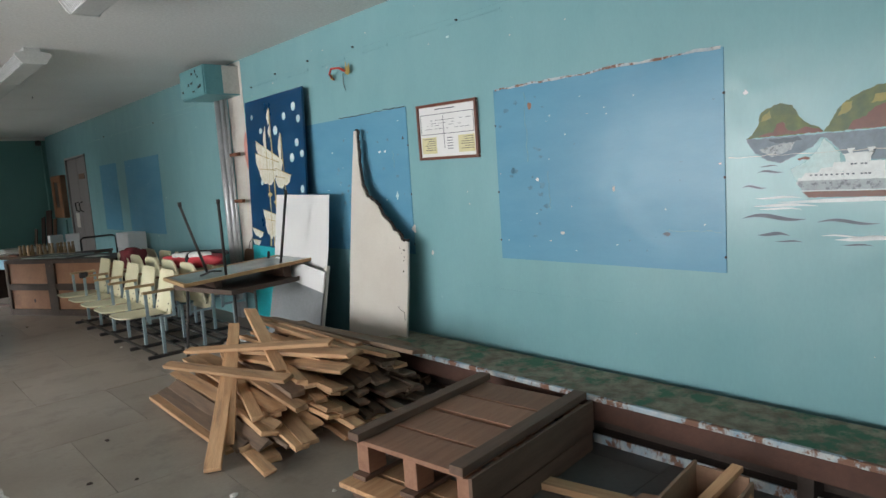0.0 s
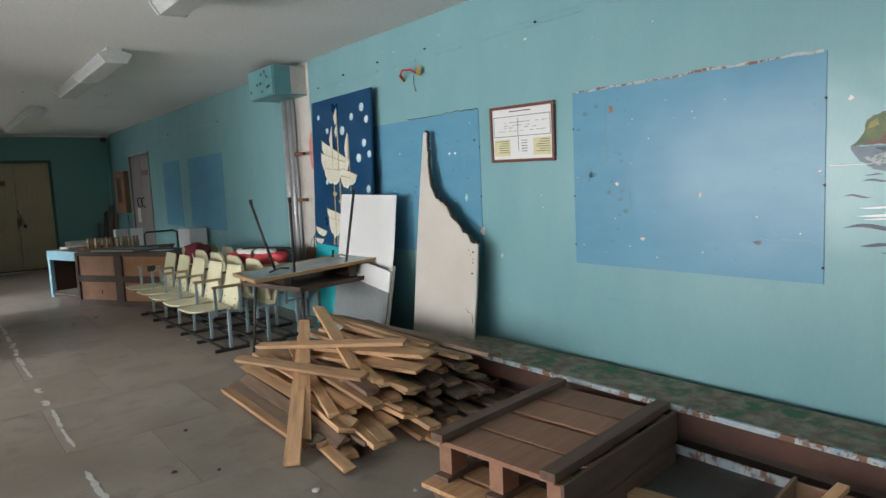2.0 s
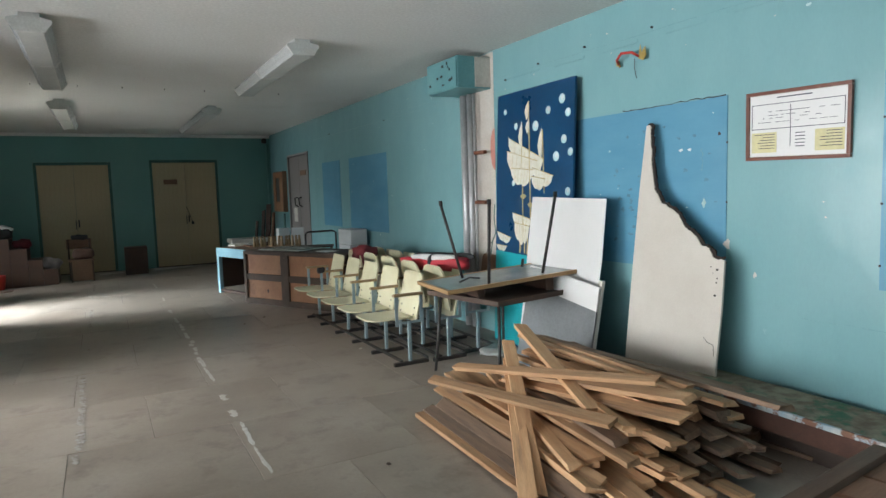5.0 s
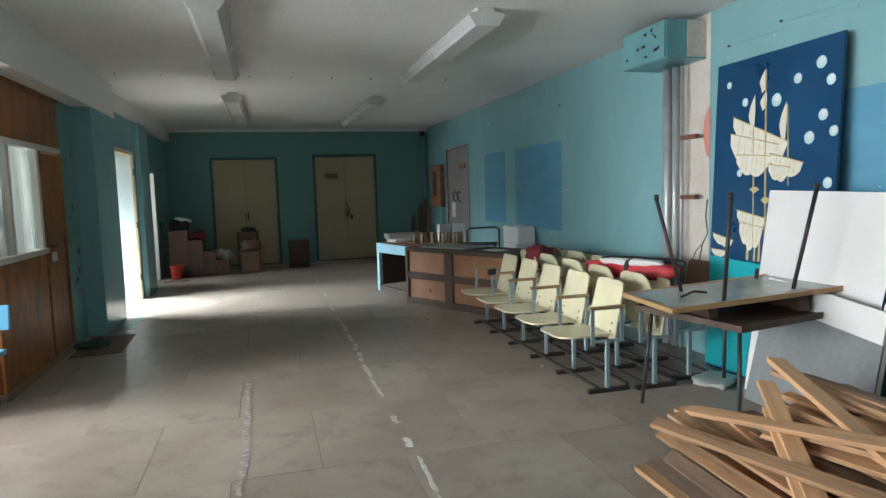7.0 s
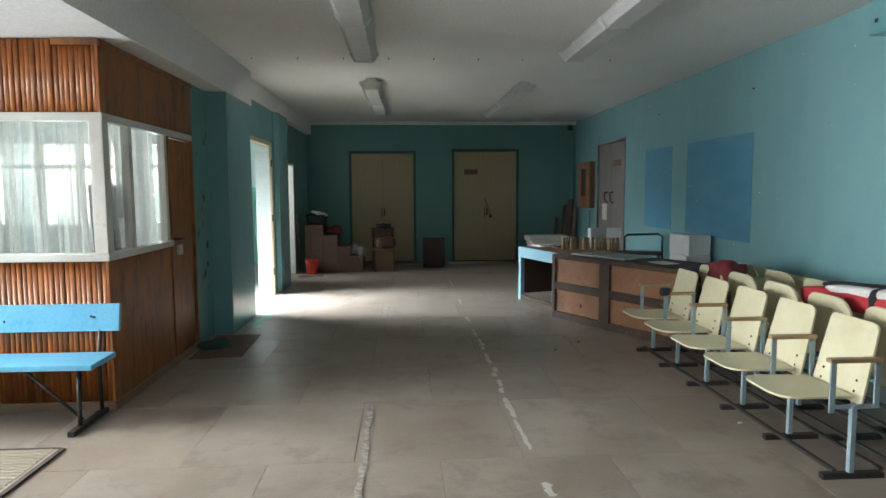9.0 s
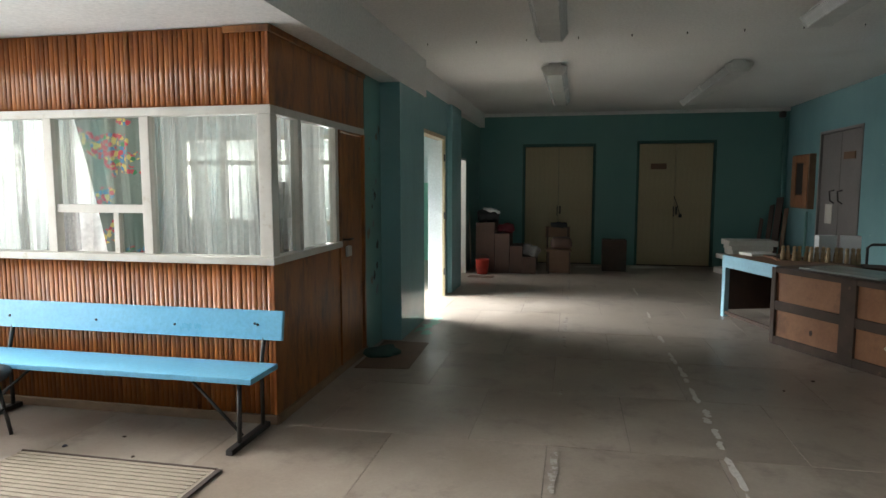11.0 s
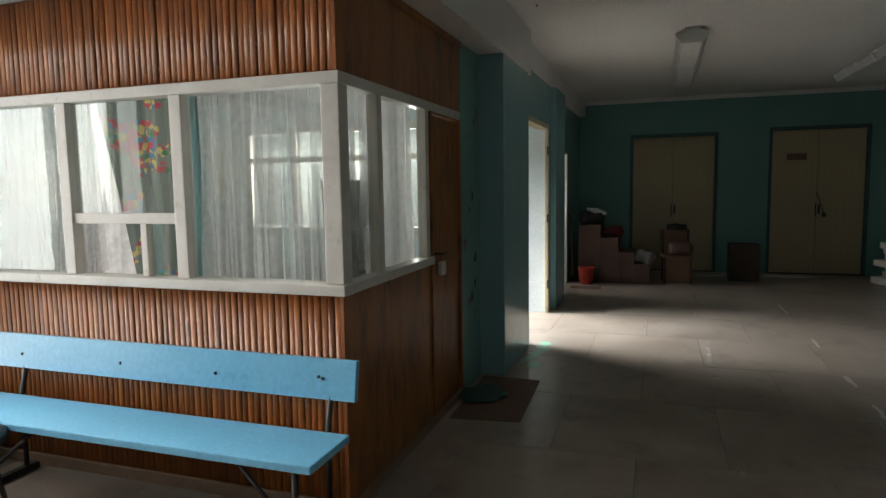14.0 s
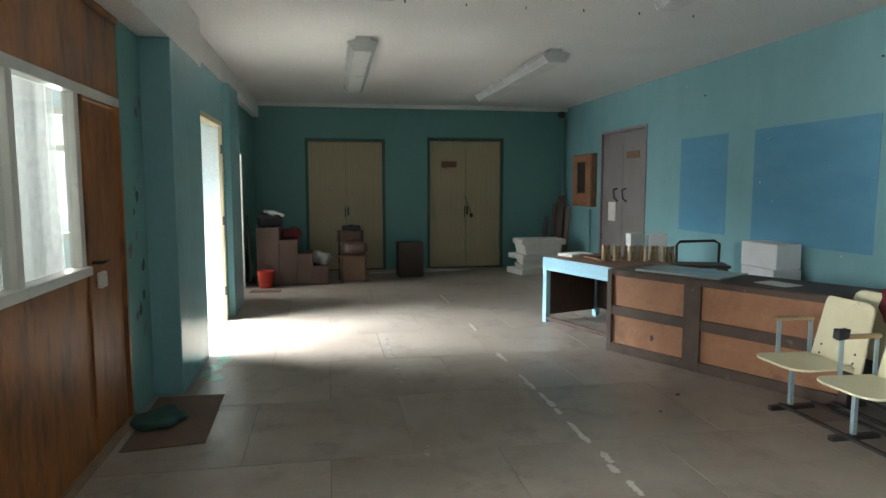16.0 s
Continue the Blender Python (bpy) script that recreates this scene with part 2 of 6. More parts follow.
LEDGE_EDGE = surf("chipped_ledge_edge", (0.3, 0.42, 0.52), (0.6, 0.59, 0.55), 0.75, 14, 60, 0.4, stain=(0.2, 0.1, 0.065), stain_scale=11, stain_lo=0.5, stain_hi=0.56)
DKBOARD = surf("dark_dusty_board", (0.05, 0.036, 0.03), (0.085, 0.06, 0.05), 0.9, 3, 60, 0.2)
BRASS = surf("brass", (0.5, 0.36, 0.1), (0.6, 0.45, 0.16), 0.4, 9, 60, 0.05, metal=0.6)
REDWIRE = surf("red_plastic", (0.5, 0.03, 0.02), (0.6, 0.05, 0.035), 0.4, 9, 60, 0.03)
REDCLOTH = surf("red_nylon_cloth", (0.42, 0.02, 0.035), (0.55, 0.035, 0.05), 0.6, 7, 90, 0.2)
DKRED = surf("dark_red_cloth", (0.12, 0.012, 0.018), (0.18, 0.02, 0.028), 0.8, 7, 90, 0.3)
BLACKCLOTH = surf("black_cloth", (0.012, 0.012, 0.014), (0.025, 0.025, 0.028), 0.75, 7, 90, 0.25)
WHITECLOTH = surf("white_cloth", (0.66, 0.65, 0.63), (0.74, 0.73, 0.72), 0.85, 7, 60, 0.25)
FOAM = surf("white_foam_box", (0.72, 0.72, 0.71), (0.78, 0.78, 0.775), 0.7, 6, 120, 0.15)
PAPER = surf("paper", (0.66, 0.63, 0.57), (0.74, 0.72, 0.67), 0.8, 9, 60, 0.06)
YELLOWPAPER = surf("pale_yellow_print", (0.66, 0.6, 0.33), (0.7, 0.65, 0.4), 0.8, 30, 60, 0.03)
INK = surf("dark_ink", (0.03, 0.035, 0.06), (0.05, 0.055, 0.09), 0.7, 30, 60, 0.02)
FRAMEWOOD = surf("red_brown_frame", (0.13, 0.035, 0.02), (0.18, 0.055, 0.03), 0.35, 6, 50, 0.1, stretch=(3, 3, 3))
HILLGREEN = surf("mural_green", (0.03, 0.07, 0.02), (0.12, 0.15, 0.025), 0.4, 9, 40, 0.08)
HILLBROWN = surf("mural_red_brown", (0.13, 0.035, 0.02), (0.18, 0.055, 0.03), 0.4, 9, 40, 0.05)
HILLOCHRE = surf("mural_ochre_green", (0.2, 0.19, 0.03), (0.3, 0.24, 0.04), 0.4, 12, 40, 0.05)
HILLPALE = surf("mural_pale_slate", (0.3, 0.34, 0.37), (0.42, 0.46, 0.48), 0.4, 25, 60, 0.05, stain=(0.14, 0.15, 0.17), stain_scale=40, stain_lo=0.52, stain_hi=0.6)
HILLGREY = surf("mural_slate_reflection", (0.1, 0.14, 0.185), (0.19, 0.25, 0.3), 0.4, 7, 40, 0.05)
MURALWHITE = surf("mural_white", (0.68, 0.72, 0.72), (0.76, 0.79, 0.78), 0.4, 9, 40, 0.05)
MURALWAVE = surf("mural_dark_wave", (0.045, 0.07, 0.095), (0.09, 0.12, 0.15), 0.4, 9, 40, 0.05)
MURALFOAM = surf("mural_pale_foam", (0.42, 0.62, 0.62), (0.55, 0.7, 0.69), 0.4, 6, 40, 0.05)
MAT = surf("ribbed_mat", (0.32, 0.27, 0.21), (0.4, 0.34, 0.27), 0.9, 9, 120, 0.4)
RUGBOARD = surf("brown_fibre_sheet", (0.14, 0.085, 0.06), (0.19, 0.12, 0.085), 0.7, 4, 60, 0.15)
GREENRAG = surf("dark_green_rag", (0.012, 0.055, 0.045), (0.025, 0.085, 0.07), 0.9, 9, 60, 0.3)
LEATHER = surf("black_leatherette", (0.02, 0.02, 0.021), (0.035, 0.035, 0.036), 0.45, 6, 90, 0.15)
BUCKET = surf("red_bucket_plastic", (0.45, 0.03, 0.02), (0.55, 0.045, 0.03), 0.4, 6, 60, 0.04)
ANNEX_UP = surf("pale_blue_whitewash", (0.6, 0.68, 0.7), (0.68, 0.74, 0.76), 0.7, 2, 40, 0.08)
ANNEX_LO = surf("mint_green_dado", (0.2, 0.5, 0.38), (0.25, 0.56, 0.43), 0.4, 2, 40, 0.05)
LAMPWHITE = surf("lamp_enamel", (0.6, 0.6, 0.58), (0.68, 0.68, 0.66), 0.4, 6, 60, 0.04)
DIFFUSER = surf("ribbed_lamp_diffuser", (0.6, 0.62, 0.62), (0.7, 0.71, 0.71), 0.25, 6, 60, 0.04)
PLASTICWHITE = surf("white_plastic", (0.62, 0.61, 0.58), (0.7, 0.69, 0.66), 0.4, 6, 60, 0.04)
SEATGLASS = surf("grey_green_laminate", (0.29, 0.33, 0.31), (0.38, 0.41, 0.39), 0.22, 3, 60, 0.04, stain=(0.05, 0.055, 0.05), stain_scale=6, stain_lo=0.66, stain_hi=0.72)
OCHREEDGE = surf("ochre_wood_edge", (0.33, 0.2, 0.09), (0.42, 0.27, 0.13), 0.55, 5, 40, 0.15)


def glass_material():
    m = bpy.data.materials.new("window_glass")
    m.use_nodes = True
    n, l = m.node_tree.nodes, m.node_tree.links
    out = n["Material Output"]
    tr, gl, mx = n.new("ShaderNodeBsdfTransparent"), n.new("ShaderNodeBsdfGlossy"), n.new("ShaderNodeMixShader")
    tr.inputs["Color"].default_value = (0.93, 0.96, 0.95, 1)
    gl.inputs["Roughness"].default_value = 0.03
    mx.inputs["Fac"].default_value = 0.07
    l.new(tr.outputs["BSDF"], mx.inputs[1])
    l.new(gl.outputs["BSDF"], mx.inputs[2])
    l.new(mx.outputs["Shader"], out.inputs["Surface"])
    return m


def cloth_material(name, col, holes, scale, flowers=None, glow=0.4, dense=0.45):
    """Thin curtain cloth: a weave that lets part of the light through, with a lace or flower pattern."""
    m = bpy.data.materials.new(name)
    m.use_nodes = True
    n, l = m.node_tree.nodes, m.node_tree.links
    out = n["Material Output"]
    co = n.new("ShaderNodeTexCoord")
    vo = n.new("ShaderNodeTexVoronoi")
    vo.inputs["Scale"].default_value = scale
    l.new(co.outputs["Object"], vo.inputs["Vector"])
    no = n.new("ShaderNodeTexNoise")
    no.inputs["Scale"].default_value, no.inputs["Detail"].default_value = scale * 0.6, 5
    l.new(co.outputs["Object"], no.inputs["Vector"])
    df, tl, tr = n.new("ShaderNodeBsdfDiffuse"), n.new("ShaderNodeBsdfTranslucent"), n.new("ShaderNodeBsdfTransparent")
    m1, m2 = n.new("ShaderNodeMixShader"), n.new("ShaderNodeMixShader")
    m1.inputs["Fac"].default_value = glow
    if flowers:
        rp = n.new("ShaderNodeValToRGB")
        rp.color_ramp.interpolation = "CONSTANT"
        e = rp.color_ramp.elements
        e[0].position, e[0].color = 0.0, (*flowers[0], 1)
        e[1].position, e[1].color = 0.3, (*flowers[1], 1)
        for p, c in ((0.62, flowers[2]), (0.8, (0.06, 0.2, 0.09))):
            k = e.new(p)
            k.color = (*c, 1)
        l.new(vo.outputs["Color"], rp.inputs["Fac"])
        bunch = n.new("ShaderNodeTexNoise")
        bunch.inputs["Scale"].default_value, bunch.inputs["Detail"].default_value = 5.0, 1.0
        l.new(co.outputs["Object"], bunch.inputs["Vector"])
        gt, lt, both = n.new("ShaderNodeMath"), n.new("ShaderNodeMath"), n.new("ShaderNodeMath")
        gt.operation, lt.operation, both.operation = "GREATER_THAN", "LESS_THAN", "MULTIPLY"
        gt.inputs[1].default_value, lt.inputs[1].default_value = 0.5, 0.62
        l.new(bunch.outputs["Fac"], gt.inputs[0])
        l.new(vo.outputs["Distance"], lt.inputs[0])
        l.new(gt.outputs[0], both.inputs[0])
        l.new(lt.outputs[0], both.inputs[1])
        petal = n.new("ShaderNodeMix")
        petal.data_type = "RGBA"
        petal.inputs["A"].default_value = (*col, 1)
        l.new(both.outputs[0], petal.inputs["Factor"])
        l.new(rp.outputs["Color"], petal.inputs["B"])
        for s in (df, tl):
            l.new(petal.outputs["Result"], s.inputs["Color"])
    else:
        for s in (df, tl):
            s.inputs["Color"].default_value = (*col, 1)
    mr = n.new("ShaderNodeMapRange")
    mr.inputs["From Min"].default_value, mr.inputs["From Max"].default_value = 0.42, 0.6
    mr.inputs["To Min"].default_value, mr.inputs["To Max"].default_value = holes, holes * dense
    l.new(no.outputs["Fac"], mr.inputs["Value"])
    l.new(mr.outputs["Result"], m2.inputs["Fac"])
    l.new(df.outputs["BSDF"], m1.inputs[1])
    l.new(tl.outputs["BSDF"], m1.inputs[2])
    l.new(m1.outputs["Shader"], m2.inputs[1])
    l.new(tr.outputs["BSDF"], m2.inputs[2])
    l.new(m2.outputs["Shader"], out.inputs["Surface"])
    return m


GLASS = glass_material()
LACE = cloth_material("white_lace", (0.7, 0.71, 0.7), 0.56, 62, dense=0.85)
FLORAL = cloth_material("floral_curtain", (0.17, 0.21, 0.18), 0.1, 33, ((0.5, 0.42, 0.14), (0.45, 0.07, 0.09), (0.07, 0.2, 0.32)))
GREYCLOTH = cloth_material("grey_cloth", (0.16, 0.165, 0.16), 0.02, 26)
DRAPE = cloth_material("white_drape", (0.85, 0.85, 0.84), 0.3, 26, glow=0.7)


# ---- building blocks ----
def box(bm, x0, x1, y0, y1, z0, z1, bevel=0.0):
    """Adds a box to bm. Returns its vertices."""
    vs = [bm.verts.new((x, y, z)) for z in (z0, z1) for x, y in ((x0, y0), (x1, y0), (x1, y1), (x0, y1))]
    fs = [bm.faces.new([vs[i] for i in q]) for q in ((3, 2, 1, 0), (4, 5, 6, 7), (0, 1, 5, 4), (1, 2, 6, 5), (2, 3, 7, 6), (3, 0, 4, 7))]
    if bevel:
        es = list({e for f in fs for e in f.edges})
        bmesh.ops.bevel(bm, geom=es, offset=bevel, segments=2, affect="EDGES", profile=0.6)
    return vs


def boxes(*dims, bevel=0.0):
    bm = bmesh.new()
    for d in dims:
        box(bm, *d, bevel=bevel)
    return bm


def tube(bm, points, r, sides=8):
    """A round bar along points."""
    pts = [Vector(p) for p in points]
    rings = []
    for i, p in enumerate(pts):
        d = (pts[min(i + 1, len(pts) - 1)] - pts[max(i - 1, 0)]).normalized()
        u = d.orthogonal().normalized() if not rings else (last - d * last.dot(d)).normalized()
        last = u
        v = d.cross(u)
        rings.append([bm.verts.new(p + r * (math.cos(a) * u + math.sin(a) * v)) for a in (2 * math.pi * k / sides for k in range(sides))])
    for a, b in zip(rings, rings[1:]):
        for k in range(sides):
            f = bm.faces.new((a[k], a[(k + 1) % sides], b[(k + 1) % sides], b[k]))
            f.smooth = True
    bm.faces.new(rings[0][::-1])
    bm.faces.new(rings[-1])
    return bm


def tubes(*runs, r=0.012, sides=8):
    bm = bmesh.new()
    for run in runs:
        tube(bm, run, r, sides)
    return bm


def lathe(profile, sides=20, centre=(0, 0, 0)):
    """A turned shape from (radius, height) pairs."""
    bm = bmesh.new()
    rings = [[bm.verts.new((centre[0] + r * math.cos(2 * math.pi * k / sides), centre[1] + r * math.sin(2 * math.pi * k / sides), centre[2] + z)) for k in range(sides)] for r, z in profile]
    for a, b in zip(rings, rings[1:]):
        for k in range(sides):
            bm.faces.new((a[k], a[(k + 1) % sides], b[(k + 1) % sides], b[k])).smooth = True
    bm.faces.new(rings[0][::-1])
    bm.faces.new(rings[-1])
    return bm


def slab(outline, thick):
    """A flat plate: an outline in its own x, y, and a thickness along z."""
    bm = bmesh.new()
    f = bm.faces.new([bm.verts.new((x, y, 0)) for x, y in outline])
    if f.normal.z < 0 or f.calc_area() and (f.normal_update() or f.normal.z < 0):
        f.normal_flip()
    top = bmesh.ops.extrude_face_region(bm, geom=[f])["geom"]
    bmesh.ops.translate(bm, vec=(0, 0, thick), verts=[g for g in top if isinstance(g, bmesh.types.BMVert)])
    bmesh.ops.recalc_face_normals(bm, faces=bm.faces[:])
    return bm


def moved(bm, m):
    bmesh.ops.transform(bm, matrix=m, verts=bm.verts[:])
    return bm


def finish(name, bm, material):
    me = bpy.data.meshes.new(name)
    bm.normal_update()
    bm.to_mesh(me)
    bm.free()
    me.materials.append(material)
    return new(name, me)


def part(name, bm, material, parent, label="", m=None):
    ob = finish(name, bm, material)
    ob.parent = parent
    if m is not None:
        ob.matrix_basis = m
    return tagged(ob, label)


def thing(name, label, category, m=None, group="", kind=""):
    ob = new(name)
    if m is not None:
        ob.matrix_basis = m
    return tagged(ob, label, category, group, kind)


def single(name, bm, material, label, category, m=None, group="", kind=""):
    ob = finish(name, bm, material)
    if m is not None:
        ob.matrix_basis = m
    return tagged(ob, label, category, group, kind)


def share(src, parent, m):
    """Another object on the mesh of src, under parent."""
    ob = new(src.data.name, src.data)
    ob.parent = parent
    ob.matrix_basis = m
    return ob


def pierced(axis, a0, a1, u0, u1, z0, z1, holes):
    """A wall a0..a1 thick, u0..u1 long, z0..z1 high, with holes (u, u, z, z). axis: the way that its thickness runs."""
    bm = bmesh.new()
    us = sorted({u0, u1, *(h[0] for h in holes), *(h[1] for h in holes)})
    zs = sorted({z0, z1, *(h[2] for h in holes), *(h[3] for h in holes)})
    for ua, ub in zip(us, us[1:]):
        for za, zb in zip(zs, zs[1:]):
            if not any(h[0] <= ua and ub <= h[1] and h[2] <= za and zb <= h[3] for h in holes):
                box(bm, *((a0, a1, ua, ub) if axis == "x" else (ua, ub, a0, a1)), za, zb)
    bmesh.ops.remove_doubles(bm, verts=bm.verts[:], dist=0.0001)
    inner = [f for f in bm.faces if all(len(e.link_faces) > 2 for e in f.edges)]
    bmesh.ops.delete(bm, geom=inner, context="FACES_ONLY")
    return bm


def setting(name, bm, material, label):
    return tagged(finish(name, bm, material), label, name.split("_")[0], "", "structure")


WALL, FAR, TOP, LOW, BACK = 3.465, 16.76, 3.0, 2.585, -4.2

# ---- structure ----
setting("wall_east", pierced("x", WALL, WALL + 0.3, BACK - 0.3, FAR + 0.3, 0, TOP, [(13.63, 15.13, 0, 2.4)]), TEAL, "turquoise oil-painted long plaster wall")
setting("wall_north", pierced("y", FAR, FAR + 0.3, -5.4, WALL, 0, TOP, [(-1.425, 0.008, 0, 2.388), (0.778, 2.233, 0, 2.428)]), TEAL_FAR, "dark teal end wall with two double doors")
# never in view: added to close the hall behind the camera
setting("wall_south", boxes((-5.2, WALL, BACK - 0.3, BACK, 0, TOP)), TEAL, "unseen turquoise wall added to close the hall")
HOLES = [(a, b, 0.45, 2.45) for a, b in LOBBY_WINDOWS] + [(7.95, 9.5, 0.9, 2.35)]
setting("wall_west", pierced("x", EXT - 0.3, EXT, BACK, 10.3, 0, TOP, HOLES), TEAL, "turquoise outer wall with large windows")
setting("ceiling", boxes((-2.1, WALL, BACK, FAR, TOP, TOP + 0.2)), CEIL, "stained white plaster ceiling")
setting("ceiling_low", boxes((EXT - 0.3, -2.1, BACK, 11.1, LOW, TOP + 0.2)), CEIL, "lower white lobby ceiling")
setting("beam", boxes((-2.6, -2.2, 11.1, FAR, 2.73, TOP + 0.2), (-2.2, -2.1, 11.1, FAR, TOP, TOP + 0.2)), CEIL, "white plaster ceiling beam")
setting("column", boxes((-2.6, -2.1, 9.962, 10.98, 0, LOW), bevel=0.008), TEAL, "turquoise painted stepped column")
# the darker teal puts the shade on this side into the pier's colour
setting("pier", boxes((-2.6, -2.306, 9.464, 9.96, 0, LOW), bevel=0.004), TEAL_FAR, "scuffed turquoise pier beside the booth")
setting("wall_annex", pierced("x", -2.3, -2.2, 10.98, 13.62, 0, 2.73, [(11.04, 12.66, 0, 2.25)]), TEAL, "turquoise partition wall with an open doorway")
setting("pilaster", boxes((-2.2, -2.13, 12.86, 13.62, 0, 2.72), bevel=0.006), TEAL, "turquoise painted pilaster")
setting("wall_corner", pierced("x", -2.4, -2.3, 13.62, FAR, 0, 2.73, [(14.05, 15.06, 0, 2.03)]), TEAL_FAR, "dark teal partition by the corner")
# the bright room beyond the doorway
setting("wall_outer", pierced("x", -4.3, -4.0, 10.3, FAR, 0, 2.9, [(10.95, 13.0, 0.15, 2.55), (13.95, 15.65, 0.75, 2.55)]), ANNEX_UP, "whitewashed outer wall with windows")
setting("wall_side", boxes((-5.2, -2.6, 10.1, 10.3, 0, 2.9)), ANNEX_UP, "whitewashed cross wall")
setting("wall_upper", boxes((-4.0, -2.4, FAR - 0.03, FAR - 0.004, 1.62, 2.9)), ANNEX_UP, "pale blue upper wall of the side room")
setting("wall_dado", boxes((-4.0, -2.4, FAR - 0.034, FAR - 0.004, 0, 1.62)), ANNEX_LO, "mint green dado of the side room")
setting("ceiling_annex", boxes((-5.6, -2.6, 10.3, FAR, 2.9, 3.1)), CEIL, "white ceiling of the side room")
setting("cornice", boxes((-2.2, WALL, FAR - 0.05, FAR, 2.93, TOP), bevel=0.01), CEIL, "white plaster cornice")

# ---- doors ----
def double_door(name, x0, x1, top, label, plaque):
    d = thing(name, label, "door", kind="structure")
    y = FAR + 0.05
    part("door_frame", boxes((x0, x0 + 0.05, y - 0.04, y + 0.1, 0, top), (x1 - 0.05, x1, y - 0.04, y + 0.1, 0, top), (x0 + 0.05, x1 - 0.05, y - 0.04, y + 0.1, top - 0.05, top), bevel=0.004), DKGREEN, d)
    mid, z1 = (x0 + x1) / 2, top - 0.06
    for a, b in ((x0 + 0.056, mid - 0.003), (mid + 0.003, x1 - 0.056)):
        leaf = part("leaf", boxes((a, b, y, y + 0.045, 0.02, z1)), CREAM, d)
        k = 7
        w = (b - a) / k
        first = part("board", boxes((0.003, w - 0.003, -0.008, 0, 0.03, z1 - 0.01), bevel=0.003), CREAM, leaf, m=pose(a, y, 0))
        for i in range(1, k):
            share(first, leaf, pose(a + i * w, y, 0))
    # strip added to block the light that leaks in under the leaves
    part("threshold", boxes((x0 + 0.052, x1 - 0.052, y - 0.03, y + 0.24, 0.0, 0.019), bevel=0.003), DKBROWN, d)
    part("lock_plate", boxes((mid + 0.02, mid + 0.05, y - 0.03, y - 0.008, 1.0, 1.16), bevel=0.004), BLACKIRON, d)
    part("pull_handle", tubes([(mid - 0.02, y - 0.01, 1.16), (mid - 0.02, y - 0.055, 1.14), (mid - 0.02, y - 0.055, 0.98), (mid - 0.02, y - 0.01, 0.96)], r=0.009), BLACKIRON, d)
    if plaque:
        part("plaque", boxes((x0 + 0.27, x0 + 0.56, y - 0.02, y - 0.008, 1.88, 1.99), bevel=0.003), MIDBROWN, d, "small brown plaque with faint lettering")
        part("hasp", tubes([(mid - 0.015, y - 0.02, 1.36), (mid + 0.03, y - 0.03, 1.25), (mid + 0.1, y - 0.03, 1.02)], r=0.007), BLACKIRON, d)
        part("padlock", boxes((mid + 0.08, mid + 0.14, y - 0.045, y - 0.015, 0.95, 1.02), bevel=0.008), BLACKIRON, d)
    return d


double_door("door_1", -1.425, 0.008, 2.388, "closed cream plank double door in dark green frame", False)
double_door("door_2", 0.778, 2.233, 2.428, "closed cream plank double door with brown plaque and padlock", True)
# unseen panel, added to keep outside light out of the door openings
setting("backing", boxes((-1.6, 2.4, FAR + 0.3, FAR + 0.35, 0, 2.6)), DKGREEN, "unseen dark panel added to close the doors from behind")

d3 = thing("door_3", "closed grey painted double door with paper notice", "door", kind="structure")
for a, b in ((13.65, 14.375), (14.385, 15.11)):
    part("leaf", boxes((WALL + 0.02, WALL + 0.07, a, b, 0.01, 2.37), bevel=0.004), GREYDOOR, d3)
part("door_frame", boxes((WALL - 0.015, WALL + 0.09, 13.6, 13.65, 0, 2.42), (WALL - 0.015, WALL + 0.09, 15.11, 15.16, 0, 2.42), (WALL - 0.015, WALL + 0.09, 13.65, 15.11, 2.375, 2.42), bevel=0.004), GREYDOOR, d3)
part("plaque", boxes((WALL + 0.008, WALL + 0.02, 13.86, 14.26, 1.955, 2.06), bevel=0.003), MIDBROWN, d3, "brown name plate")
for yy in (14.26, 14.56):
    part("door_handle", tubes([(WALL + 0.02, yy, 1.5), (WALL - 0.04, yy + 0.02, 1.48), (WALL - 0.04, yy - 0.02, 1.34), (WALL + 0.02, yy - 0.02, 1.3)], r=0.012), BLACKIRON, d3)
part("notice", boxes((WALL + 0.012, WALL + 0.02, 14.6, 14.86, 0.98, 1.28)), PAPER, d3, "white paper sheet")

# frame and open doorway to the side room
dw = thing("door_4", "cream frame of an open bright doorway", "door frame", kind="structure")
part("jamb", boxes((-2.222, -2.185, 12.6, 12.664, 0, 2.2), bevel=0.005), CREAM, dw)
part("reveal", boxes((-2.43, -2.224, 12.62, 12.72, 0, 2.2), bevel=0.005), ANNEX_UP, dw, "pale blue painted reveal")
part("jamb", boxes((-2.31, -2.185, 11.036, 11.07, 0, 2.2), bevel=0.005), TEAL, dw)
part("lintel", boxes((-2.31, -2.185, 11.036, 12.664, 2.2, 2.254), bevel=0.005), CREAM, dw)
for z in (0.3, 1.1, 1.9):
    part("hinge", boxes((-2.2, -2.178, 12.585, 12.6, z, z + 0.1), bevel=0.003), BLACKIRON, dw)
dw2 = thing("door_5", "narrow white frame of an open doorway", "door frame", kind="structure")
part("jamb", boxes((-2.41, -2.285, 15.0, 15.064, 0, 2.0), bevel=0.005), WHITE, dw2)
part("jamb", boxes((-2.41, -2.285, 14.046, 14.09, 0, 2.0), bevel=0.005), WHITE, dw2)
part("lintel", boxes((-2.41, -2.285, 14.046, 15.064, 2.0, 2.034), bevel=0.005), WHITE, dw2)


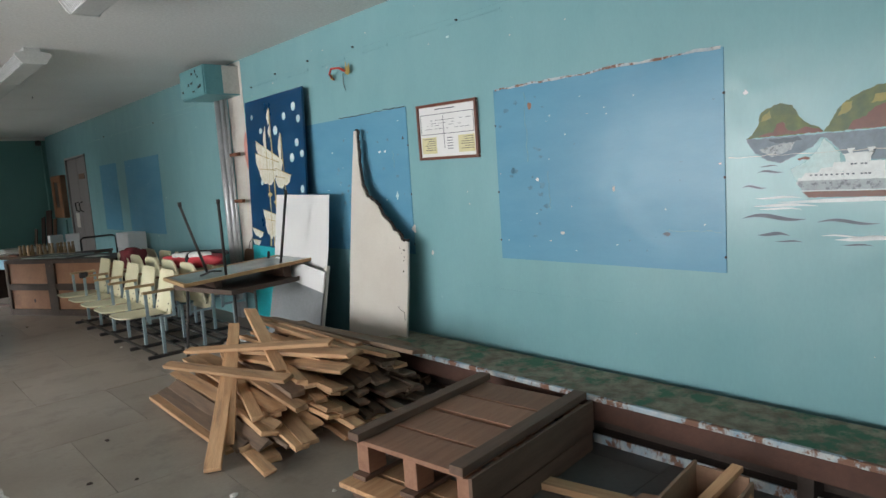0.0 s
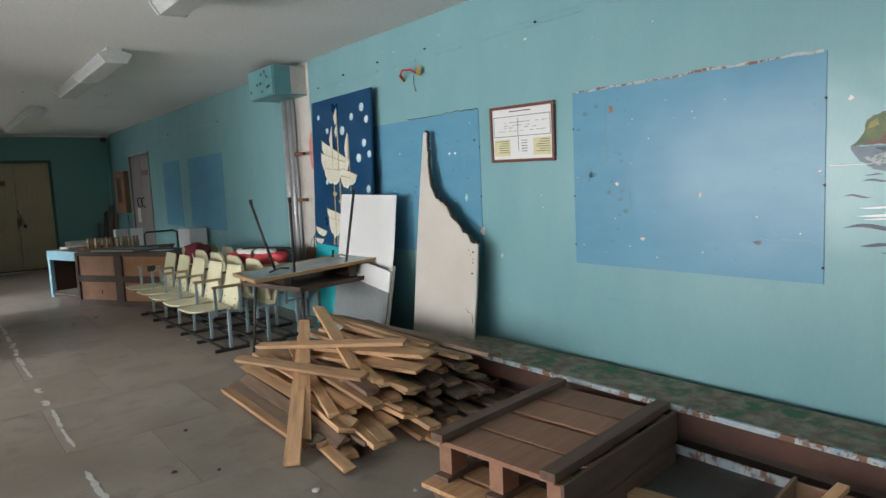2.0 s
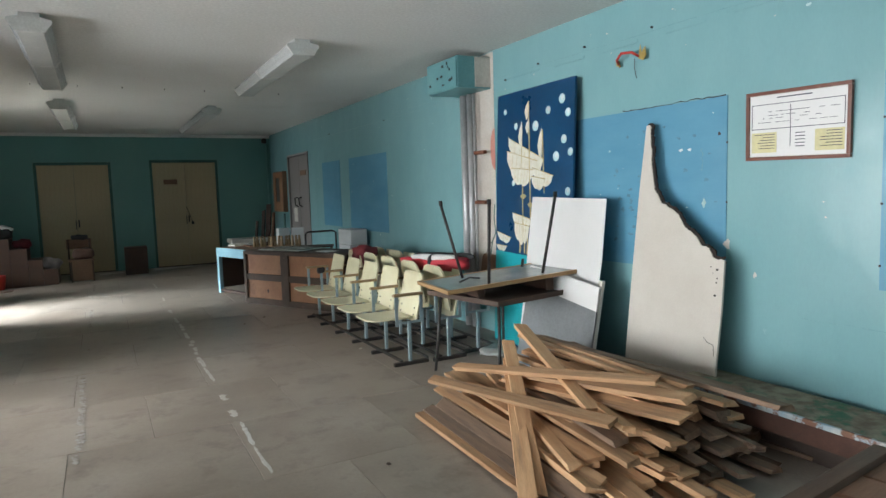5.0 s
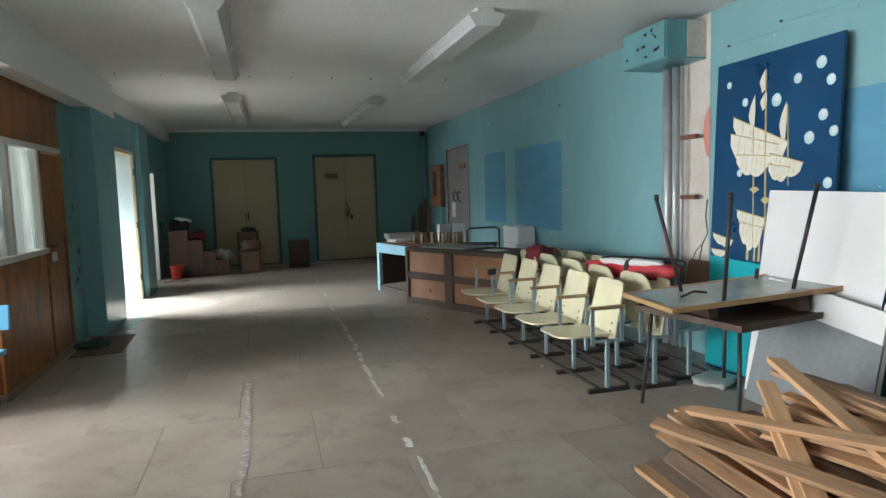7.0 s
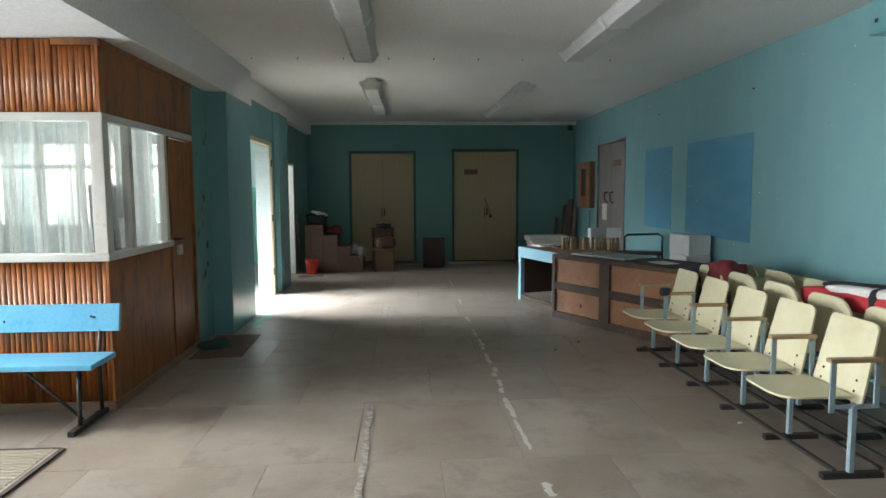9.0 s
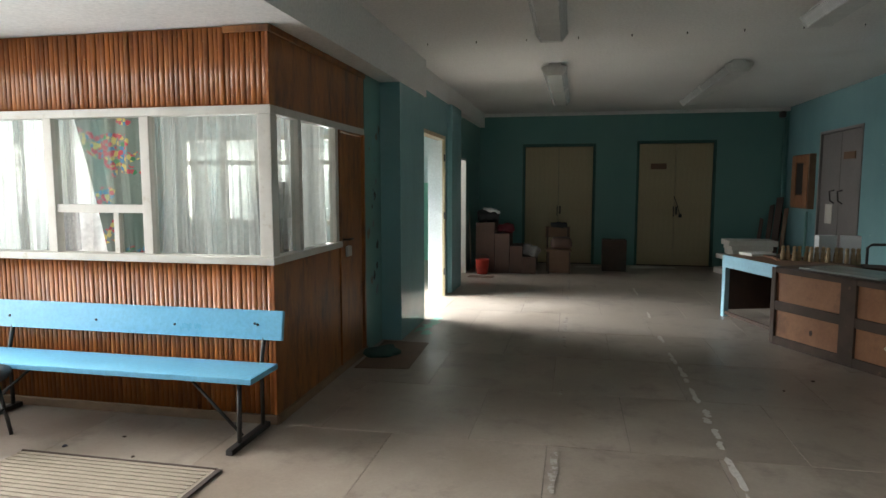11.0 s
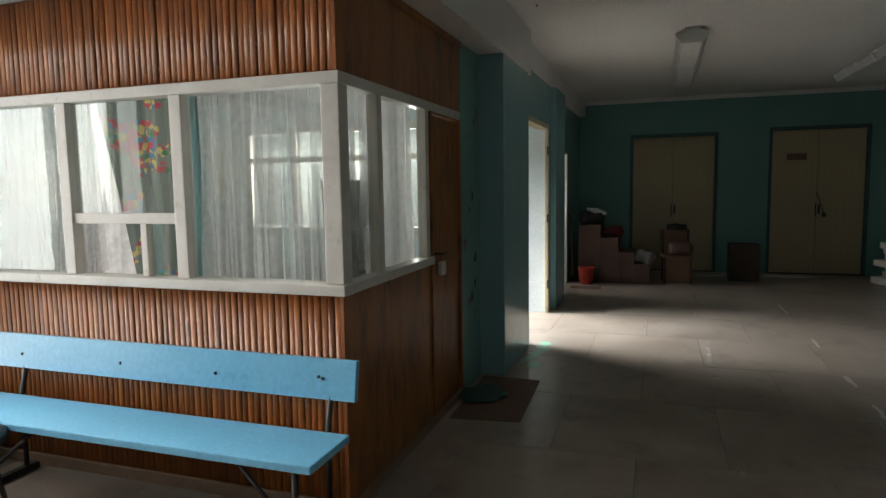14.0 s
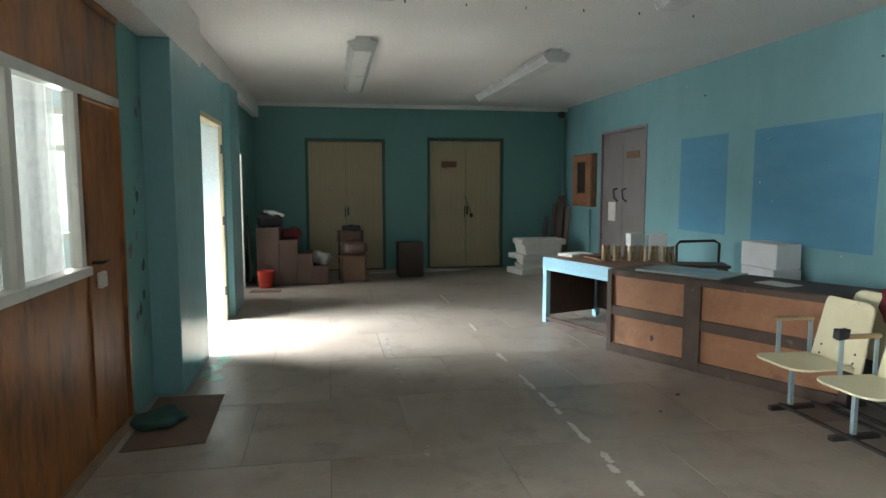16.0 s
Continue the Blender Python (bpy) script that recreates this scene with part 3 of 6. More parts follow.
# ---- windows of the outer wall ----
def outer_window(i, x, y0, y1, z0, z1, nlights=2):
    w = thing("window_%d" % i, "white painted wooden window with old glass", "window", kind="structure")
    t = 0.06
    part("window_frame", boxes((x - 0.1, x - 0.03, y0, y0 + t, z0, z1), (x - 0.1, x - 0.03, y1 - t, y1, z0, z1), (x - 0.1, x - 0.03, y0 + t, y1 - t, z0, z0 + t), (x - 0.1, x - 0.03, y0 + t, y1 - t, z1 - t, z1), bevel=0.004), WHITE, w)
    for k in range(1, nlights):
        yy = y0 + (y1 - y0) * k / nlights
        part("mullion", boxes((x - 0.09, x - 0.04, yy - 0.03, yy + 0.03, z0 + t, z1 - t), bevel=0.004), WHITE, w)
    part("window_sill", boxes((x - 0.05, x + 0.12, y0 - 0.04, y1 + 0.04, z0 - 0.045, z0 - 0.004), bevel=0.006), WHITE, w)
    for k in range(nlights):
        a, b = y0 + (y1 - y0) * k / nlights + 0.03, y0 + (y1 - y0) * (k + 1) / nlights - 0.03
        g = part("pane", boxes((x - 0.067, x - 0.063, a, b, z0 + 0.03, z1 - 0.03)), GLASS, w)
        g.visible_shadow = False


for i, (a, b) in enumerate(LOBBY_WINDOWS):
    outer_window(i + 1, EXT, a, b, 0.45, 2.45, 3)
outer_window(6, EXT, 7.95, 9.5, 0.9, 2.35, 2)
outer_window(7, -4.0, 10.95, 13.0, 0.15, 2.55, 3)
outer_window(8, -4.0, 13.95, 15.65, 0.75, 2.55, 2)
tagged(single("ground", boxes((-60, 60, -60, 80, -0.6, -0.25)), surf("pale_gravel_yard", (0.3, 0.29, 0.27), (0.38, 0.37, 0.35), 0.9, 0.5, 8), "pale gravel yard outside the windows", "ground"), kind="structure")

# ---- the booth ----
BX, BY, BL, BEND = -2.31, 7.61, -4.74, 9.46
SILL, HEAD = 1.095, 2.03
booth = thing("porter_booth", "brown slatted wooden booth with white-framed windows", "booth")
part("front_wall", boxes((BL, BX - 0.02, BY + 0.012, BY + 0.06, 0, SILL - 0.03), (BL, BX - 0.02, BY + 0.012, BY + 0.06, HEAD + 0.05, LOW - 0.004)), VENEER, booth)
part("side_wall", pierced("x", BX - 0.05, BX, BY + 0.005, BEND, 0, LOW - 0.004, [(7.68, 8.78, SILL - 0.03, HEAD + 0.05), (8.83, 9.4, 0.03, 2.02)]), VENEER, booth)
part("corner_post", boxes((BX - 0.085, BX + 0.008, BY - 0.012, BY + 0.08, SILL + 0.02, HEAD), bevel=0.006), WHITE, booth, "white painted corner post")
part("sill", boxes((BL, BX + 0.03, BY - 0.05, BY + 0.08, SILL - 0.03, SILL + 0.02), (BX - 0.06, BX + 0.03, BY + 0.08, 8.8, SILL - 0.03, SILL + 0.02), bevel=0.006), WHITE, booth)
part("header", boxes((BL, BX + 0.012, BY - 0.016, BY + 0.08, HEAD, HEAD + 0.055), (BX - 0.06, BX + 0.012, BY + 0.08, 9.44, HEAD, HEAD + 0.055), bevel=0.005), WHITE, booth)
for xm in (-4.72, -3.96, -3.21):
    part("mullion", boxes((xm - 0.035, xm + 0.035, BY - 0.01, BY + 0.06, SILL + 0.02, HEAD), bevel=0.005), WHITE, booth)
part("transom", boxes((-3.925, -3.245, BY, BY + 0.05, 1.39, 1.445), bevel=0.004), WHITE, booth)
part("glazing_bar", boxes((-3.48, -3.44, BY + 0.002, BY + 0.048, SILL + 0.02, 1.39), bevel=0.004), WHITE, booth)
for ym in (8.045, 8.755):
    part("mullion", boxes((BX - 0.055, BX + 0.005, ym - 0.03, ym + 0.03, SILL + 0.02, HEAD), bevel=0.004), WHITE, booth)
for a, b in ((-4.685, -3.995), (-3.925, -3.48), (-3.175, -2.395)):
    part("pane", boxes((a, b, BY + 0.026, BY + 0.03, SILL + 0.02 if a != -3.925 else 1.445, HEAD)), GLASS, booth).visible_shadow = False
part("pane", boxes((-3.44, -3.245, BY + 0.026, BY + 0.03, SILL + 0.02, 1.39)), GLASS, booth).visible_shadow = False
for a, b in ((7.69, 8.015), (8.075, 8.725)):
    part("pane", boxes((BX - 0.03, BX - 0.026, a, b, SILL + 0.02, HEAD)), GLASS, booth).visible_shadow = False
door = part("door", boxes((BX - 0.045, BX - 0.008, 8.835, 9.395, 0.03, 2.01), bevel=0.004), VENEER, booth, "dark varnished plywood door")
part("door_handle", tubes([(BX - 0.01, 8.9, 1.12), (BX + 0.045, 8.9, 1.12), (BX + 0.045, 9.0, 1.12)], r=0.009), BLACKIRON, door)
part("moulding", boxes((BX - 0.004, BX + 0.014, 8.795, 8.83, 0.0, 2.03), (BX - 0.004, BX + 0.014, 9.405, 9.44, 0.0, 2.03), bevel=0.003), VENEER, booth)
part("skirting", boxes((BL, BX + 0.012, BY - 0.03, BY - 0.004, 0, 0.06), (BX + 0.0, BX + 0.02, BY - 0.004, BEND, 0, 0.06), bevel=0.004), surf("worn_skirting", (0.2, 0.12, 0.075), (0.29, 0.2, 0.13), 0.6, 5, 40, 0.2), booth)
part("top_moulding", boxes((BX - 0.3, BX + 0.012, BY - 0.018, BY - 0.006, LOW - 0.05, LOW - 0.006), (BX + 0.001, BX + 0.02, BY - 0.006, BEND, LOW - 0.05, LOW - 0.006), bevel=0.003), VENEER, booth)
part("inner_wall", pierced("y", 9.93, 9.955, EXT + 0.004, BX - 0.05, 0, LOW - 0.004, [(-4.45, -2.75, 1.2, 2.05)]), ANNEX_UP, booth, "pale inner wall")
back = part("back_window", boxes((-4.45, -2.75, 9.94 - 0.03, 9.94 + 0.03, 1.17, 1.22), (-4.45, -2.75, 9.94 - 0.03, 9.94 + 0.03, 2.03, 2.08), (-4.47, -4.42, 9.94 - 0.03, 9.94 + 0.03, 1.22, 2.03), (-2.78, -2.73, 9.94 - 0.03, 9.94 + 0.03, 1.22, 2.03), bevel=0.003), WHITE, booth)
for xm in (-4.0, -3.6, -3.2):
    part("mullion", boxes((xm - 0.05, xm + 0.05, 9.94 - 0.025, 9.94 + 0.02, 1.22, 2.03), bevel=0.003), WHITE, back)
part("meeting_rail", boxes((-4.42, -2.78, 9.94 - 0.02, 9.94 + 0.012, 1.78, 1.83), bevel=0.003), WHITE, back)
part("desk", boxes((-4.5, -2.5, 7.75, 8.25, 0.72, 0.76), bevel=0.004), MIDBROWN, booth)
# half-round slats, one piece each
for z0, z1, seed in ((0.05, SILL - 0.034, 1), (HEAD + 0.058, LOW - 0.01, 2)):
    bm = bmesh.new()
    prof = [(-0.0173, 0.012), (-0.017, 0.0), (-0.0155, -0.0016), (0, -0.0024), (0.0155, -0.0016), (0.017, 0.0), (0.0173, 0.012)]
    lo = [bm.verts.new((x, y, z0)) for x, y in prof]
    hi = [bm.verts.new((x, y, z1)) for x, y in prof]
    for i in range(6):
        bm.faces.new((lo[i], lo[i + 1], hi[i + 1], hi[i])).smooth = True
    bm.faces.new(lo[::-1])
    bm.faces.new(hi)
    rnd = random.Random(seed)
    first = part("slat", bm, SLAT, booth, m=pose(BL + 0.019, BY, 0))
    for i in range(1, int((BX - BL) / 0.036)):
        share(first, booth, pose(BL + 0.019 + i * 0.036, BY + rnd.uniform(-0.002, 0.002), 0, 0, rnd.uniform(-0.15, 0.15), rnd.uniform(-2, 2)) @ Matrix.Diagonal((rnd.uniform(0.86, 1.02), 1, 1, 1)))
part("edge_board", boxes((BX - 0.02, BX, BY - 0.006, BY + 0.012, 0, SILL - 0.034), bevel=0.003), SLAT, booth)
part("edge_board", boxes((BX - 0.02, BX, BY - 0.006, BY + 0.012, HEAD + 0.058, LOW - 0.006), bevel=0.003), SLAT, booth)
rnd = random.Random(63)
WORN = surf("scratched_bare_wood", (0.5, 0.27, 0.11), (0.62, 0.38, 0.18), 0.7, 20, 80, 0.2)
bm = bmesh.new()
for k in range(150):
    zlo, zhi = ((HEAD + 0.08, LOW - 0.03), (0.08, SILL - 0.06))[k % 3 == 0]
    x, z, ln, a = rnd.uniform(BL + 0.05, BX - 0.06), rnd.uniform(zlo, zhi), rnd.uniform(0.006, 0.04), rnd.uniform(0.2, 2.9)
    z1 = min(zhi, max(zlo, z + ln * math.sin(a)))
    tube(bm, [(x, BY - 0.0034, z), (x + ln * math.cos(a) * 0.5, BY - 0.0034, z1)], rnd.uniform(0.0006, 0.0016), 4)
tagged(part("scratches", bm, WORN, booth, "pale scratches in the varnish"), kind="stuff")
sw = single("light_switch", boxes((BX + 0.001, BX + 0.03, 8.93, 9.02, 0.97, 1.06), bevel=0.008), PLASTICWHITE, "white plastic switch on the booth wall", "switch")


def curtain(name, p0, p1, z0, z1, material, label, folds=9, depth=0.03, seed=1, gather=0.0):
    """A hanging cloth between two points, in folds that grow towards the hem."""
    r = random.Random(seed)
    ph = [r.uniform(0, 6.28) for _ in range(4)]
    a, b = Vector(p0), Vector(p1)
    d = b - a
    nrm = Vector((-d.y, d.x)).normalized()
    bm = bmesh.new()
    n, k = folds * 8, 12
    grid = []
    for j in range(k + 1):
        v = j / k
        row = []
        for i in range(n + 1):
            u = i / n
            w = math.sin(u * folds * 6.283 + ph[0] + 0.5 * math.sin(v * 3 + ph[1])) * depth * (0.45 + 0.7 * v) + 0.012 * math.sin(u * folds * 15 + ph[2] + v * 2)
            uu = u + gather * v * (1 - u) + 0.012 * math.sin(v * 4 + ph[3] + u * 5)
            q = a + d * uu + nrm * w
            row.append(bm.verts.new((q.x, q.y, z1 + (z0 - z1) * v + (0.012 * math.sin(u * 23 + ph[1]) if j == k else 0))))
        grid.append(row)
    for j in range(k):
        for i in range(n):
            bm.faces.new((grid[j][i], grid[j][i + 1], grid[j + 1][i + 1], grid[j + 1][i])).smooth = True
    # pleats: the cloth doubled over itself
    for f in range(folds * 2 if material is LACE else 0):
        u0 = r.uniform(0, 0.97)
        wd = r.uniform(0.12, 0.5) / folds
        lean = r.uniform(-0.02, 0.02)
        pleat = []
        for j in range(k + 1):
            v = j / k
            pair = []
            for e in (0, 1):
                u = min(1.0, max(0.0, u0 + wd * e * (0.5 + 0.7 * v) + lean * v))
                q = a + d * u - nrm * (0.05 + 0.02 * e)
                pair.append(bm.verts.new((q.x, q.y, z1 + (z0 - z1) * v)))
            pleat.append(pair)
        for p0_, p1_ in zip(pleat, pleat[1:]):
            bm.faces.new((p0_[0], p0_[1], p1_[1], p1_[0])).smooth = True
    return single(name, bm, material, label, "curtain")


curtain("lace_curtain", (-4.66, BY + 0.13), (-4.02, BY + 0.13), 1.1, 2.06, LACE, "white lace curtain behind the booth window", 8, 0.05, 3)
curtain("lace_curtain", (-3.17, BY + 0.13), (-2.42, BY + 0.13), 1.1, 2.06, LACE, "white gathered lace curtain behind the booth window", 9, 0.05, 5)
curtain("lace_curtain", (BX - 0.13, 8.1), (BX - 0.13, 8.74), 1.1, 2.06, LACE, "white lace curtain behind the side window", 8, 0.045, 7)
curtain("lace_curtain", (BX - 0.13, 7.74), (BX - 0.13, 8.03), 1.35, 2.06, LACE, "short white lace curtain behind the side window", 3, 0.02, 8)
curtain("floral_curtain", (-3.86, BY + 0.11), (-3.31, BY + 0.11), 0.95, 2.1, FLORAL, "dark curtain with red and blue flowers", 3, 0.018, 9, 0.48)
curtain("white_drape", (-4.0, BY + 0.22), (-3.52, BY + 0.22), 1.0, 2.08, DRAPE, "plain white drape behind the floral curtain", 3, 0.02, 12)
curtain("lace_curtain", (-4.02, BY + 0.15), (-3.9, BY + 0.15), 1.1, 2.06, LACE, "narrow white lace curtain by the mullion", 3, 0.02, 13)

curtain("grey_cloth", (BX - 0.19, 7.78), (BX - 0.19, 8.2), 1.0, 1.6, GREYCLOTH, "grey cloth hung behind the side window", 3, 0.04, 21, 0.3)

# ---- floor: slabs in a running bond, with two worn lines ----
setting("subfloor", boxes((-5.6, WALL, BACK, FAR, -0.2, -0.004), (-1.6, 2.4, FAR, FAR + 0.3, -0.2, -0.004)), JOINT, "dirty joints between the floor slabs")
floor = thing("floor", "dusty grey-brown floor of large slabs", "floor", kind="structure")
plates = [part("slab", boxes((-0.4886, 0.4886, -0.5096, 0.5096, -0.02, 0.0), bevel=0.002), FLOOR, floor, m=pose(-0.54, 6.075, 0))]
rnd = random.Random(4)
for j in range(-10, 11):
    yc = 6.075 + 1.022 * j
    off = 0.0 if j % 2 == 0 else 0.485
    for i in range(-6, 5):
        xc = -0.54 + 0.98 * i + off
        if (i, j) == (0, 0) or xc - 0.49 > WALL or xc + 0.49 < -5.6:
            continue
        place = pose(xc, yc, rnd.uniform(-0.0012, 0.0008), 0, 0, rnd.uniform(-0.1, 0.1))
        a, b = max(-0.4886, (EXT - 0.1 if yc < 9 else -5.6) - xc), min(0.4886, WALL + 0.1 - xc)
        c = max(-0.5096, BACK - 0.1 - yc)
        if b - a < 0.02:
            continue
        if b - a < 0.97 or c > -0.5:
            ob = part("slab", boxes((a, b, c, 0.5096, -0.02, 0.0), bevel=0.002), FLOOR, floor, m=place)
        else:
            ob = share(plates[0], floor, place)
        # slabs near the long wall, at the near end, take the darker colour
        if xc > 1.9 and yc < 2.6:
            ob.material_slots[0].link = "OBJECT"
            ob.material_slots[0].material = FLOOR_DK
RIGHT_DASHES = [(1.6, 2.3), (2.42, 3.0), (3.1, 3.58), (3.67, 4.15), (4.6, 5.06), (5.07, 5.55), (5.68, 5.84), (6.1, 6.26), (6.68, 7.2), (7.22, 7.65), (7.75, 7.88), (7.92, 8.09), (8.18, 8.29), (8.3, 8.46), (8.58, 8.95), (9.08, 9.2), (9.22, 9.55), (9.61, 10.01), (10.4, 10.7), (11.6, 12.0), (13.2, 13.9)]
LEFT_DASHES = [(4.2, 4.5), (5.36, 5.52), (5.59, 5.99), (6.1, 6.42), (6.43, 6.6), (6.62, 6.94), (6.99, 7.54), (8.57, 8.72), (9.95, 10.5), (10.7, 11.5), (12.6, 13.0), (13.48, 14.66)]
for n, xl, runs in ((0, 0.5, RIGHT_DASHES), (1, -0.485, LEFT_DASHES)):
    rnd = random.Random(20 + n)
    line = thing("floor_line", "worn white painted line on the floor", "floor line", kind="structure", group="floor lines")
    for y0, y1 in runs:
        ln, k = y1 - y0, 9
        w0, w1 = rnd.uniform(0.016, 0.03), rnd.uniform(0.012, 0.028)
        drift = rnd.uniform(-0.016, 0.016)
        e = [(-w0 * rnd.uniform(0.2, 0.6), 0)] + [(drift * i / k - w0 * rnd.uniform(0.35, 1.3), ln * i / k) for i in range(1, k)] + [(drift, ln)]
        e += [(drift * i / k + w1 * rnd.uniform(0.35, 1.3), ln * i / k) for i in range(k - 1, 0, -1)] + [(w1 * 0.5, ln * 0.02)]
        part("dash", slab(e, 0.0015), CHALK_FAINT if n else CHALK, line, m=pose(xl - 0.01 * (6.6 - y0) / 3 + rnd.uniform(-0.008, 0.008), y0, 0.0015))

# ---- right-hand wall: panels, picture, mural, fittings ----
def wall_panel(y0, y1, z0, z1, label, nails=True):
    p = thing("painted_panel", label, "wall panel", group="blue wall panels")
    rnd = random.Random(int(y0 * 100))
    edge = [(y0 + rnd.uniform(-0.004, 0.004), z0), (y1, z0 + rnd.uniform(-0.004, 0.004)), (y1 + rnd.uniform(-0.004, 0.004), z1), (y0, z1 + rnd.uniform(-0.004, 0.004))]
    part("board", moved(slab(edge, 0.006), Matrix(((0, 0, -1, WALL), (1, 0, 0, 0), (0, 1, 0, 0), (0, 0, 0, 1)))), PANEL, p)
    if nails:
        for z in (z0 + 0.1, (z0 + z1) / 2 - 0.12, z1 - 0.28):
            for y in (y0, y1):
                part("nail", lathe([(0.007, 0), (0.007, 0.004), (0.002, 0.006)], 8), BLACKIRON, p, m=pose(WALL - 0.004, y, z + rnd.uniform(-0.05, 0.05), 0, -90, 0))
    return p


wall_panel(1.372, 2.971, 0.95, 2.132, "large sky-blue board nailed to the turquoise wall")
wall_panel(3.94, 5.53, 0.933, 2.137, "scuffed sky-blue board behind leaning sheets")
wall_panel(9.67, 11.25, 0.962, 2.138, "dull blue board above the seat rows", False)
wall_panel(11.72, 12.69, 0.98, 2.138, "narrow dull blue board beside the grey door", False)


def on_wall(outline, y, z, material, parent, name, off, thick=0.0012, label=""):
    """A painted shape on the long wall; the outline's x runs towards the far end."""
    m = Matrix(((0, 0, -1, WALL - off), (1, 0, 0, y), (0, 1, 0, z), (0, 0, 0, 1)))
    return part(name, moved(slab(outline, thick), m), material, parent, label)


# chips and scuffs of bare plaster in the wall paint
chips = thing("paint_chips", "pale chips and scuffs in the wall paint", "paint damage", kind="stuff")
rnd = random.Random(11)
def blotch(y, z, rx, rz, material, off=0.0062, n=11):
    """A small irregular mark on the long wall."""
    o = [(rx * rnd.uniform(0.45, 1.25) * math.cos(a), rz * rnd.uniform(0.45, 1.25) * math.sin(a)) for a in (k * 6.283 / n for k in range(n))]
    on_wall(o, y, z, material, chips, "chip", off, 0.001)


SMEAR = surf("blue_green_grease_smear", (0.045, 0.165, 0.24), (0.085, 0.25, 0.35), 0.35, 30, 90, 0.1)
for y0, y1, z0, z1, n, lo, hi, mt in ((1.45, 2.9, 1.0, 2.08, 16, 0.003, 0.008, MURALFOAM), (3.98, 5.2, 1.3, 2.08, 10, 0.003, 0.01, MURALFOAM), (0.3, 6.6, 2.45, 2.9, 20, 0.003, 0.01, PLASTER), (0.4, 5.0, 0.5, 2.0, 10, 0.003, 0.008, PLASTER),
                                  (7.6, 13.4, 0.9, 2.8, 22, 0.003, 0.012, MURALFOAM), (4.62, 5.0, 1.1, 2.0, 24, 0.012, 0.028, SMEAR), (3.98, 4.5, 1.4, 2.05, 9, 0.006, 0.02, SMEAR), (2.55, 2.93, 1.1, 2.08, 20, 0.01, 0.026, SMEAR), (1.42, 2.4, 1.0, 2.05, 9, 0.004, 0.012, SMEAR), (0.2, 6.4, 2.62, 2.72, 18, 0.004, 0.012, TEAL_BOX)):
    for _ in range(n):
        r = rnd.uniform(lo, hi)
        blotch(rnd.uniform(y0, y1), rnd.uniform(z0, z1), r * rnd.uniform(0.7, 1.4), r * rnd.uniform(0.4, 0.9), mt)
for y, z, rx, rz, mt in ((2.66, 1.99, 0.018, 0.026, PALLET), (2.43, 1.145, 0.02, 0.011, PLASTER), (2.62, 1.5, 0.016, 0.013, MURALWHITE), (2.04, 1.42, 0.012, 0.018, PLASTER), (1.7, 1.15, 0.03, 0.014, MURALWAVE), (2.58, 1.46, 0.03, 0.02, SMEAR), (3.72, 0.955, 0.014, 0.022, PLASTER), (4.32, 1.8, 0.02, 0.012, MURALWHITE), (4.25, 1.8, 0.016, 0.012, MURALWHITE), (4.12, 1.42, 0.022, 0.03, MURALFOAM), (3.93, 1.14, 0.03, 0.04, PLASTER), (1.26, 1.885, 0.012, 0.014, MURALWHITE), (4.0, 1.89, 0.012, 0.012, BLACKIRON), (3.4, 2.58, 0.02, 0.012, MURALFOAM)):
    blotch(y, z, rx, rz, mt, 0.0064)
for y, z0, z1, w in ((2.7, 1.62, 2.08, 0.004), (2.52, 1.3, 1.55, 0.003), (4.14, 1.65, 1.8, 0.004)):
    left = [(rnd.uniform(-0.012, 0.012), z0 + (z1 - z0) * k / 9) for k in range(10)]
    on_wall(left + [(x + w * rnd.uniform(0.5, 1.5), z) for x, z in reversed(left)], y, 0, TEAL_BOX, chips, "crack", 0.0066, 0.001)
# the black one at z 2.14 paints the shadow line over a panel's top
for y0, y1, z, h, mt in ((1.39, 1.72, 1.17, 0.004, TEAL_BOX), (0.3, 1.35, 1.56, 0.003, PLASTER), (3.95, 4.9, 2.14, 0.007, GAPSHADE), (1.0, 6.7, 2.7, 0.004, TEAL_BOX), (7.6, 9.4, 2.66, 0.004, TEAL_BOX), (8.0, 13.3, 2.6, 0.003, TEAL_BOX), (2.0, 3.4, 0.72, 0.003, TEAL_BOX)):
    low = [(y0 + (y1 - y0) * k / 20, z + rnd.uniform(-0.005, 0.005)) for k in range(21)]
    on_wall(low + [(a, b + h * rnd.uniform(0.3, 1.3)) for a, b in reversed(low)], 0, 0, mt, chips, "crack", 0.0067, 0.001)
edge_lo = [(1.385 + 1.575 * k / 24, 2.126 + rnd.uniform(-0.006, 0.004)) for k in range(25)]
on_wall(edge_lo + [(y, z + rnd.uniform(0.008, 0.018)) for y, z in reversed(edge_lo)], 0, 0, LEDGE_EDGE, chips, "worn_top_edge", 0.0068, 0.001)
# patched strip high on the wall, with plugs
strip = thing("wall_patch_strip", "uneven plastered cable channel with plugs along the wall", "wall patch", kind="structure")
for y in [0.4 + 0.62 * k for k in range(10)]:
    part("ridge", boxes((WALL - 0.006, WALL - 0.0005, y, y + rnd.uniform(0.3, 0.55), 2.655 + rnd.uniform(-0.008, 0.008), 2.672), bevel=0.002), TEAL, strip)
for y, z in ((4.6, 2.73), (5.35, 2.74), (6.0, 2.72), (3.3, 2.68), (2.2, 2.68), (9.7, 2.6), (12.2, 2.62), (6.55, 2.66)):
    part("plug", lathe([(0.009, 0), (0.008, 0.014), (0.004, 0.02)], 8), BLACKIRON, strip, m=pose(WALL, y, z, 0, -90, 0))

